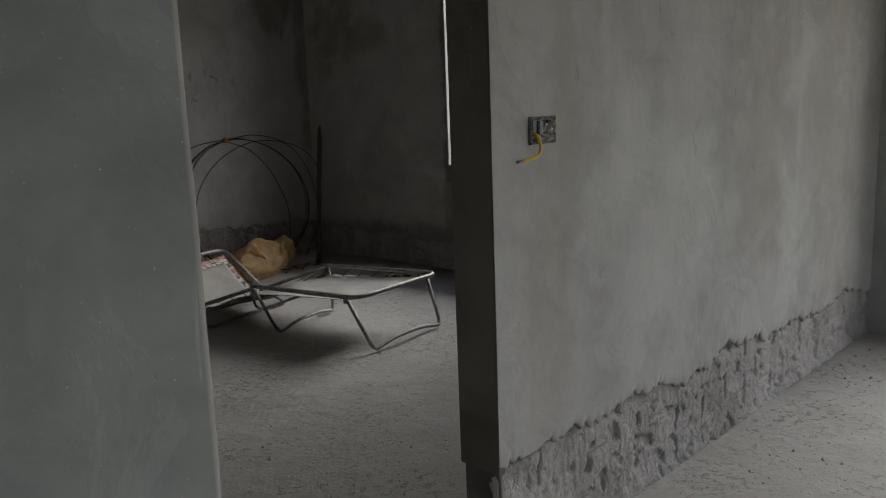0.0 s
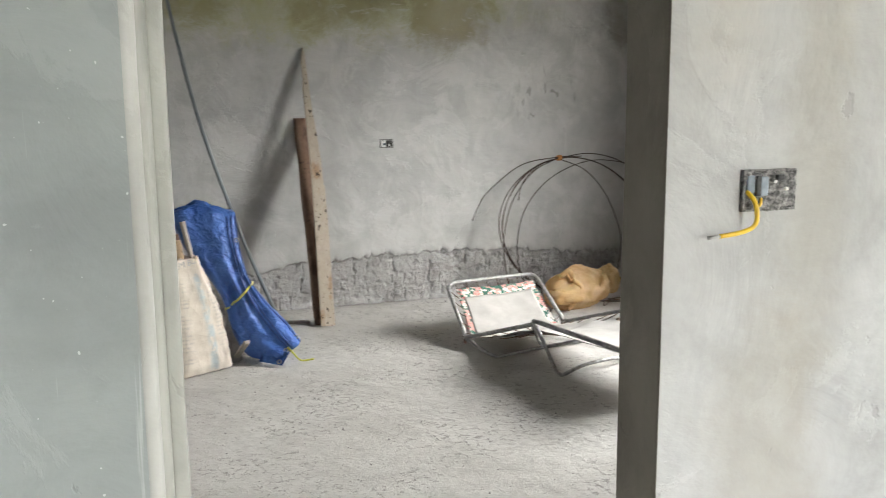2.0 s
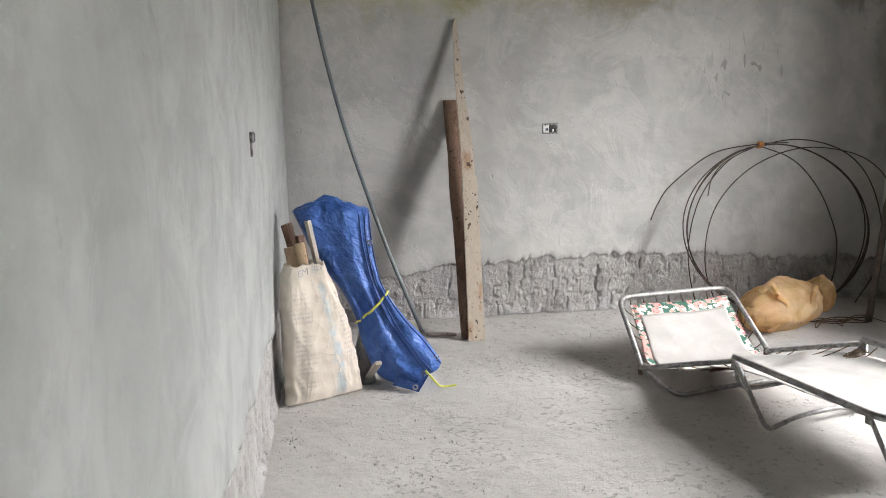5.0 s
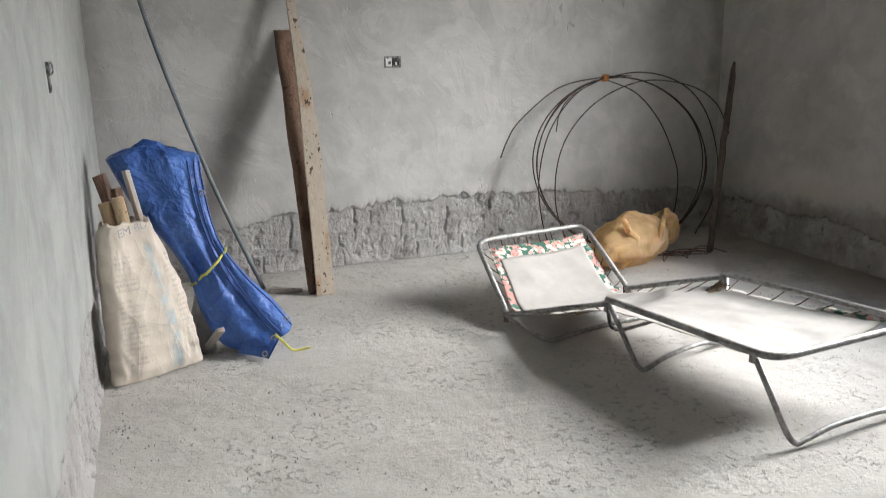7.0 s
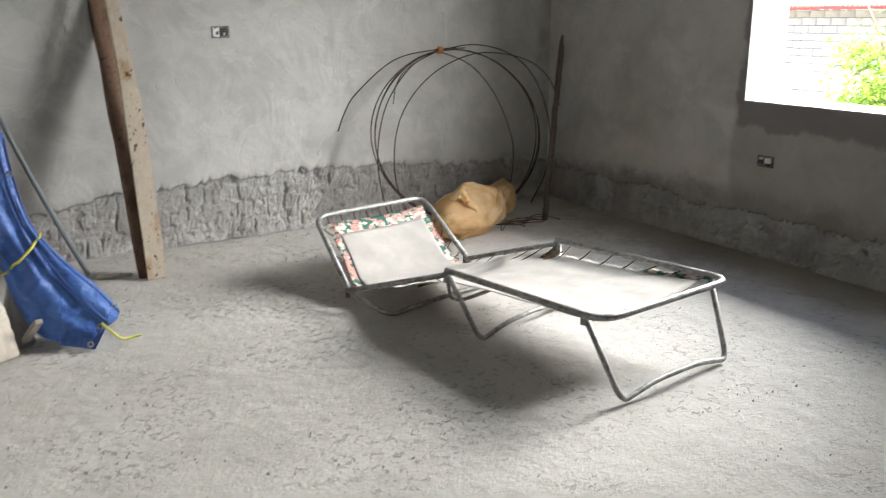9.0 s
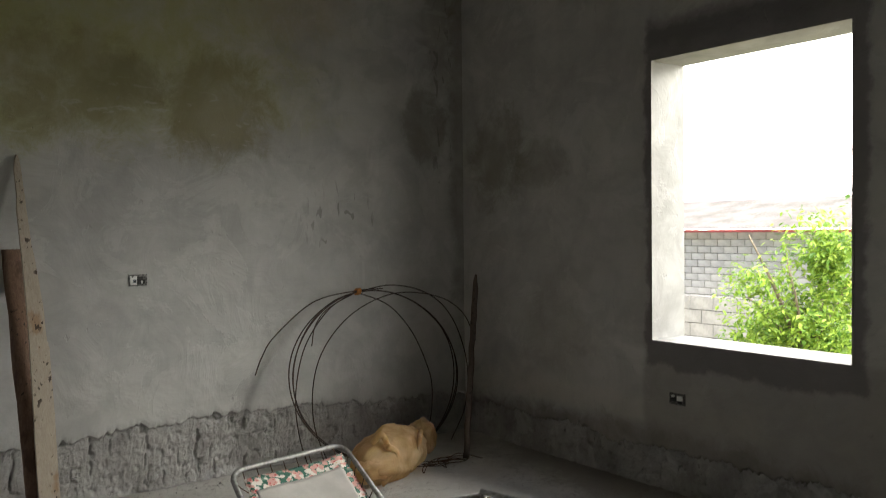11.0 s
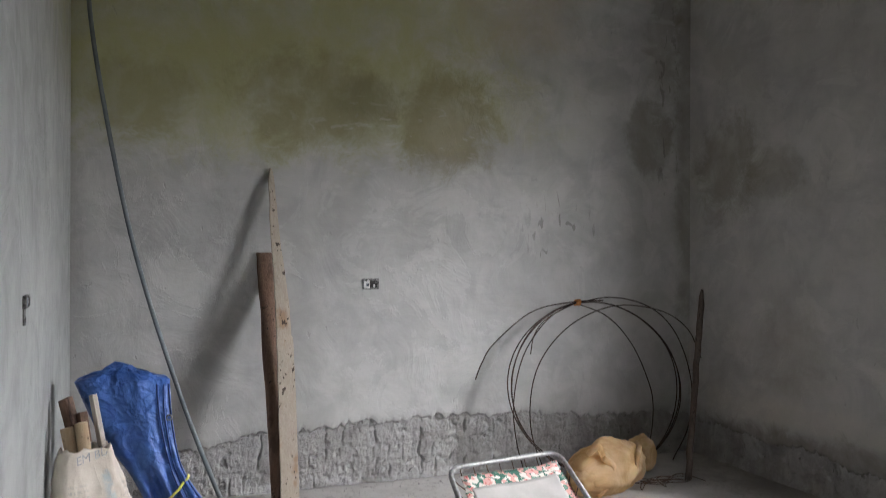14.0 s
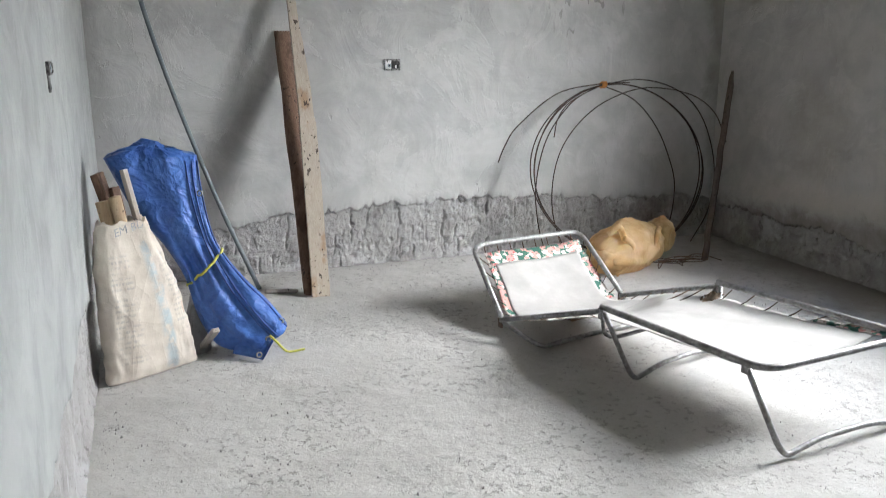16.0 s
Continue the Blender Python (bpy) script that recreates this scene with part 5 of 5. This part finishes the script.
def switch_box():
    c = (1.091, HALL_FACE, 1.276)
    ob = wall_box(pose(*c), 0.105, 0.066, "open switch box full of mortar with a yellow wire hanging out",
                  [(-0.050, -0.004, -0.034, 0.027, m_conduit), (-0.022, -0.010, -0.006, 0.024, m_conduit), (0.004, 0.012, 0.012, 0.018, m_white_bit), (0.028, -0.002, 0.036, 0.005, m_white_bit),
                   (-0.034, -0.01, -0.024, 0.026, m_hole), (0.010, 0.018, 0.024, 0.027, m_hole)], mortar=True)
    wire = spline([(1.042, HALL_FACE - 0.008, 1.275), (1.047, HALL_FACE - 0.024, 1.258), (1.049, HALL_FACE - 0.030, 1.232), (1.040, HALL_FACE - 0.032, 1.215), (1.012, HALL_FACE - 0.032, 1.206), (0.974, HALL_FACE - 0.028, 1.201)], 8)
    part("wire", tube(wire, 0.0042, 8), m_yellow_wire, ob, "yellow insulated wire")
    part("wire_end", tube([wire[-1], wire[-1] + Vector((-0.022, 0.002, -0.002))], 0.0036, 6), m_steel, ob, "bare wire end")
    part("wire", tube(spline([(1.075, HALL_FACE - 0.006, 1.262), (1.068, HALL_FACE - 0.014, 1.252), (1.06, HALL_FACE - 0.012, 1.246)], 4), 0.003, 6), m_yellow_wire, ob)
    return ob


switch_box()


def round_box():
    ob = empty("junction_box", (E_X, -2.676, 3.313), "round open junction box high on the wall", "junction box")
    turn = pose(E_X, -2.676, 3.313, 0, -90, 0)
    bm = bmesh.new()
    circle = [turn @ Vector((math.cos(a) * 0.036, math.sin(a) * 0.036, 0.003)) for a in np.linspace(0, math.tau, 25)[:-1]]
    part("rim", tube(circle, 0.005, 8, closed=True), m_box, ob)
    bmesh.ops.create_circle(bm, cap_ends=True, segments=24, radius=0.035, matrix=turn @ Matrix.Translation((0, 0, 0.004)))
    part("back", bm, m_hole, ob, smooth=False)
    bm = bmesh.new()
    bmesh.ops.create_uvsphere(bm, u_segments=10, v_segments=8, radius=0.014, matrix=turn @ Matrix.Translation((0.004, 0.006, 0.008)))
    part("box_piece", bm, m_conduit, ob)
    for dy, dz, w, h in ((0.03, -0.062, 0.05, 0.008), (0.0, -0.078, 0.04, 0.006), (0.05, -0.055, 0.012, 0.014)):
        part("mortar_scar", bevel_box((E_X - 0.003, -2.676 + dy - w, 3.313 + dz - h / 2), (E_X + 0.002, -2.676 + dy, 3.313 + dz + h / 2), 0.001), m_hole, ob, "dark scratched mortar")
    return ob


round_box()


# ---- crumbs of cement on the floor ----
def crumbs():
    rng = random.Random(7)
    verts, faces = [], []
    for k in range(3800):
        if k < 2300:
            x, y = rng.uniform(0.05, 4.0), rng.uniform(-4.7, -0.1)
        elif k < 3100:
            x, y = rng.uniform(0.9, 4.05), -4.93 - abs(rng.gauss(0, 0.45))
        else:
            side = rng.random()
            if side < 0.5:
                x, y = rng.uniform(0.05, 4.05), -0.03 - abs(rng.gauss(0, 0.06))
            else:
                x, y = 0.03 + abs(rng.gauss(0, 0.06)), rng.uniform(-4.7, -0.1)
        r = 0.0018 + 0.0035 * rng.random() ** 3 + (0.007 * rng.random() if rng.random() < (0.10 if 2300 <= k < 3100 else 0.02) else 0)
        a = rng.uniform(0, 6.28)
        b = len(verts)
        for i in range(4):
            th = a + i * 1.57 + rng.uniform(-0.4, 0.4)
            verts.append((x + math.cos(th) * r * rng.uniform(0.7, 1.4), y + math.sin(th) * r * rng.uniform(0.7, 1.4), -0.008))
        verts.append((x + rng.uniform(-r, r) * 0.4, y + rng.uniform(-r, r) * 0.4, r * rng.uniform(0.5, 1.0)))
        faces += [(b, b + 1, b + 4), (b + 1, b + 2, b + 4), (b + 2, b + 3, b + 4), (b + 3, b, b + 4)]
    me = bpy.data.meshes.new("cement_crumbs")
    me.from_pydata(verts, [], faces)
    me.materials.append(m_raw)
    return tagged(new("cement_crumbs", me), "scattered grey cement crumbs on the concrete floor", "rubble", kind="stuff")


crumbs()


# ---- outside ----
def ground_at(i, j):
    s = [-3000, -600, -150, -60, -30, -15, 0, 15, 30, 60, 150, 600, 3000]
    return (s[i], s[j], -0.6)


tagged(grid_mesh("ground", 13, 13, ground_at, m_earth, smooth=False), "dry earth and grass outside the house", "ground", kind="structure")


def leaf_crown(name, centre, radii, count, size, material, parent, seed):
    rng = random.Random(seed)
    lumps = []
    for k in range(34):
        d = Vector((rng.gauss(0, 1), rng.gauss(0, 1), rng.gauss(0, 1))).normalized() * rng.uniform(0.35, 0.95)
        lumps.append((Vector(centre) + Vector((d.x * radii[0], d.y * radii[1], d.z * radii[2])), rng.uniform(0.16, 0.34)))
    verts, faces = [], []
    for k in range(count):
        c, r = lumps[rng.randrange(len(lumps))]
        d = Vector((rng.gauss(0, 1), rng.gauss(0, 1), rng.gauss(0, 1))).normalized() * rng.uniform(0.5, 1.1) * r * max(radii)
        p = c + d
        a, tilt = rng.uniform(0, math.tau), rng.uniform(-1.1, 0.3)
        ax = Vector((math.cos(a) * math.cos(tilt), math.sin(a) * math.cos(tilt), math.sin(tilt)))
        sd = ax.cross(Vector((rng.uniform(-0.5, 0.5), rng.uniform(-0.5, 0.5), 1))).normalized()
        up = sd.cross(ax)
        L, w = size * rng.uniform(0.7, 1.3), size * rng.uniform(0.2, 0.3)
        b = len(verts)
        verts += [p, p + ax * L * 0.45 + sd * w + up * w * 0.4, p + ax * L, p + ax * L * 0.45 - sd * w + up * w * 0.4]
        faces += [(b, b + 1, b + 2), (b, b + 2, b + 3)]
    me = bpy.data.meshes.new(name)
    me.from_pydata(verts, [], faces)
    me.materials.append(material)
    ob = new(name, me)
    ob.parent = parent
    ob.matrix_parent_inverse = parent.matrix_basis.inverted()
    return ob


def tree(base, centre, radii, count, size, material, seed, label):
    t = empty("tree", base, label, "tree")
    base, centre = Vector(base), Vector(centre)
    fork = base.lerp(centre, 0.5)
    part("trunk", tube(spline([base - Vector((0, 0, 0.1)), base.lerp(fork, 0.5) + Vector((0.03, 0.02, 0)), fork], 5), [0.06 - 0.002 * k for k in range(11)], 8), m_trunk, t)
    rng = random.Random(seed)
    for k in range(7):
        a = k * 0.9 + rng.uniform(-0.2, 0.2)
        tip = centre + Vector((math.cos(a) * radii[0] * 0.7, math.sin(a) * radii[1] * 0.7, rng.uniform(-0.1, 0.7) * radii[2]))
        part("limb", tube(spline([fork, fork.lerp(tip, 0.5) + Vector((0, 0, 0.08)), tip], 5), [0.032 - 0.0025 * k2 for k2 in range(11)], 6), m_trunk, t)
    leaf_crown("crown", centre, radii, count, size, material, t, seed)
    return t


tree((8.1, -0.42, -0.6), (8.1, -0.42, 0.82), (0.80, 0.80, 1.05), 9500, 0.07, m_leaf, 3, "young tree with bright yellow-green leaves outside the window")
tree((14.9, 1.2, -0.6), (14.9, 1.2, 2.45), (1.1, 1.1, 1.2), 3600, 0.13, m_leaf_dark, 8, "taller dark green tree behind a young one")


def block_wall(name, x, y0, y1, z0, z1, label, category, lay=(0.4, 0.2)):
    """A wall of cement blocks that faces west, each block a piece of its own."""
    ob = structure(name, boxes(((x + 0.012, y0, z0), (x + 0.15, y1, z1))), m_mortar, label, category)
    shapes = []
    rng = random.Random(5)
    for k in range(5):
        bm = bevel_box((0, 0.006, 0.006), (0.014 + 0.006 * rng.random(), lay[0] - 0.006, lay[1] - 0.006), 0.004)
        me = bpy.data.meshes.new("block")
        bm.to_mesh(me)
        bm.free()
        me.materials.append(m_block)
        shapes.append(me)
    rows = int(round((z1 - z0) / lay[1]))
    for r in range(rows):
        y = y0 - (lay[0] / 2 if r % 2 else 0)
        while y < y1 - 0.05:
            b = new("block", shapes[rng.randrange(5)])
            b.parent = ob
            b.matrix_basis = Matrix.Translation((x - 0.006, y, z0 + r * lay[1]))
            y += lay[0]
    return ob


def neighbour_house():
    h = empty("house", (17.0, 9.0, -0.6), "low neighbouring house with cement block wall, red fascia and zinc roof", "house")
    x, y0, y1 = 17.0, 1.0, 17.0
    wall = part("wall", boxes(((x + 0.014, y0, -0.6), (x + 6.0, y1, 1.36))), m_mortar, h, smooth=False)
    bm0 = bevel_box((0, 0.007, 0.007), (0.02, 0.353, 0.158), 0.005)
    me = bpy.data.meshes.new("block")
    bm0.to_mesh(me)
    bm0.free()
    me.materials.append(m_old_block)
    for r in range(11):
        for k in range(27):
            b = new("block", me)
            b.parent = wall
            b.matrix_basis = Matrix.Translation((x - 0.006, 3.0 + k * 0.36 - (0.18 if r % 2 else 0), -0.455 + r * 0.165))
    part("fascia", boxes(((x - 0.42, y0 - 0.3, 1.36), (x - 0.39, y1 + 0.3, 1.42))), m_red, h, "dark red fascia board", smooth=False)
    def at(i, j):
        f = j / 6
        y = y0 - 0.4 + (y1 - y0 + 0.8) * i / 640
        return (x - 0.5 + 3.5 * f, y, 1.45 + 0.75 * f + 0.022 * math.sin(i * math.pi / 2))
    roof = grid_mesh("roof", 641, 7, at, m_roof, None)
    roof.parent = h
    roof.matrix_parent_inverse = h.matrix_basis.inverted()
    def back(i, j):
        f = j / 2
        y = y0 - 0.4 + (y1 - y0 + 0.8) * i / 40
        return (x + 3.0 + 3.5 * f, y, 2.2 - 0.75 * f)
    rb = grid_mesh("roof", 41, 3, back, m_roof, None)
    rb.parent = h
    rb.matrix_parent_inverse = h.matrix_basis.inverted()
    return h


neighbour_house()


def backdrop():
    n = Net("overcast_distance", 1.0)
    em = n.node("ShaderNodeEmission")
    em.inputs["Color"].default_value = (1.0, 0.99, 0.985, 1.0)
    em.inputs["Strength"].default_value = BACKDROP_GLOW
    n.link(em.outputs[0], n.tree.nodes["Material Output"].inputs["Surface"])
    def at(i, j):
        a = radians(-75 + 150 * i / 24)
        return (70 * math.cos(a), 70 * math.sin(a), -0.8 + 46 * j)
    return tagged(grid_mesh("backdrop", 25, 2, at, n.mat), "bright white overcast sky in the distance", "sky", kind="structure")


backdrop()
cable = [Vector((19, -12 + 44 * k / 20, 3.3 + 1.0 * k / 20 - 0.5 * math.sin(math.pi * k / 20))) for k in range(21)]
tagged(part("overhead_cable", tube(cable, 0.014, 5), m_wire), "thin black overhead cable across the sky", "cable")
block_wall("fence_wall", 10.6, -3.0, 8.2, -0.73, 0.47, "low cement block garden wall", "wall")
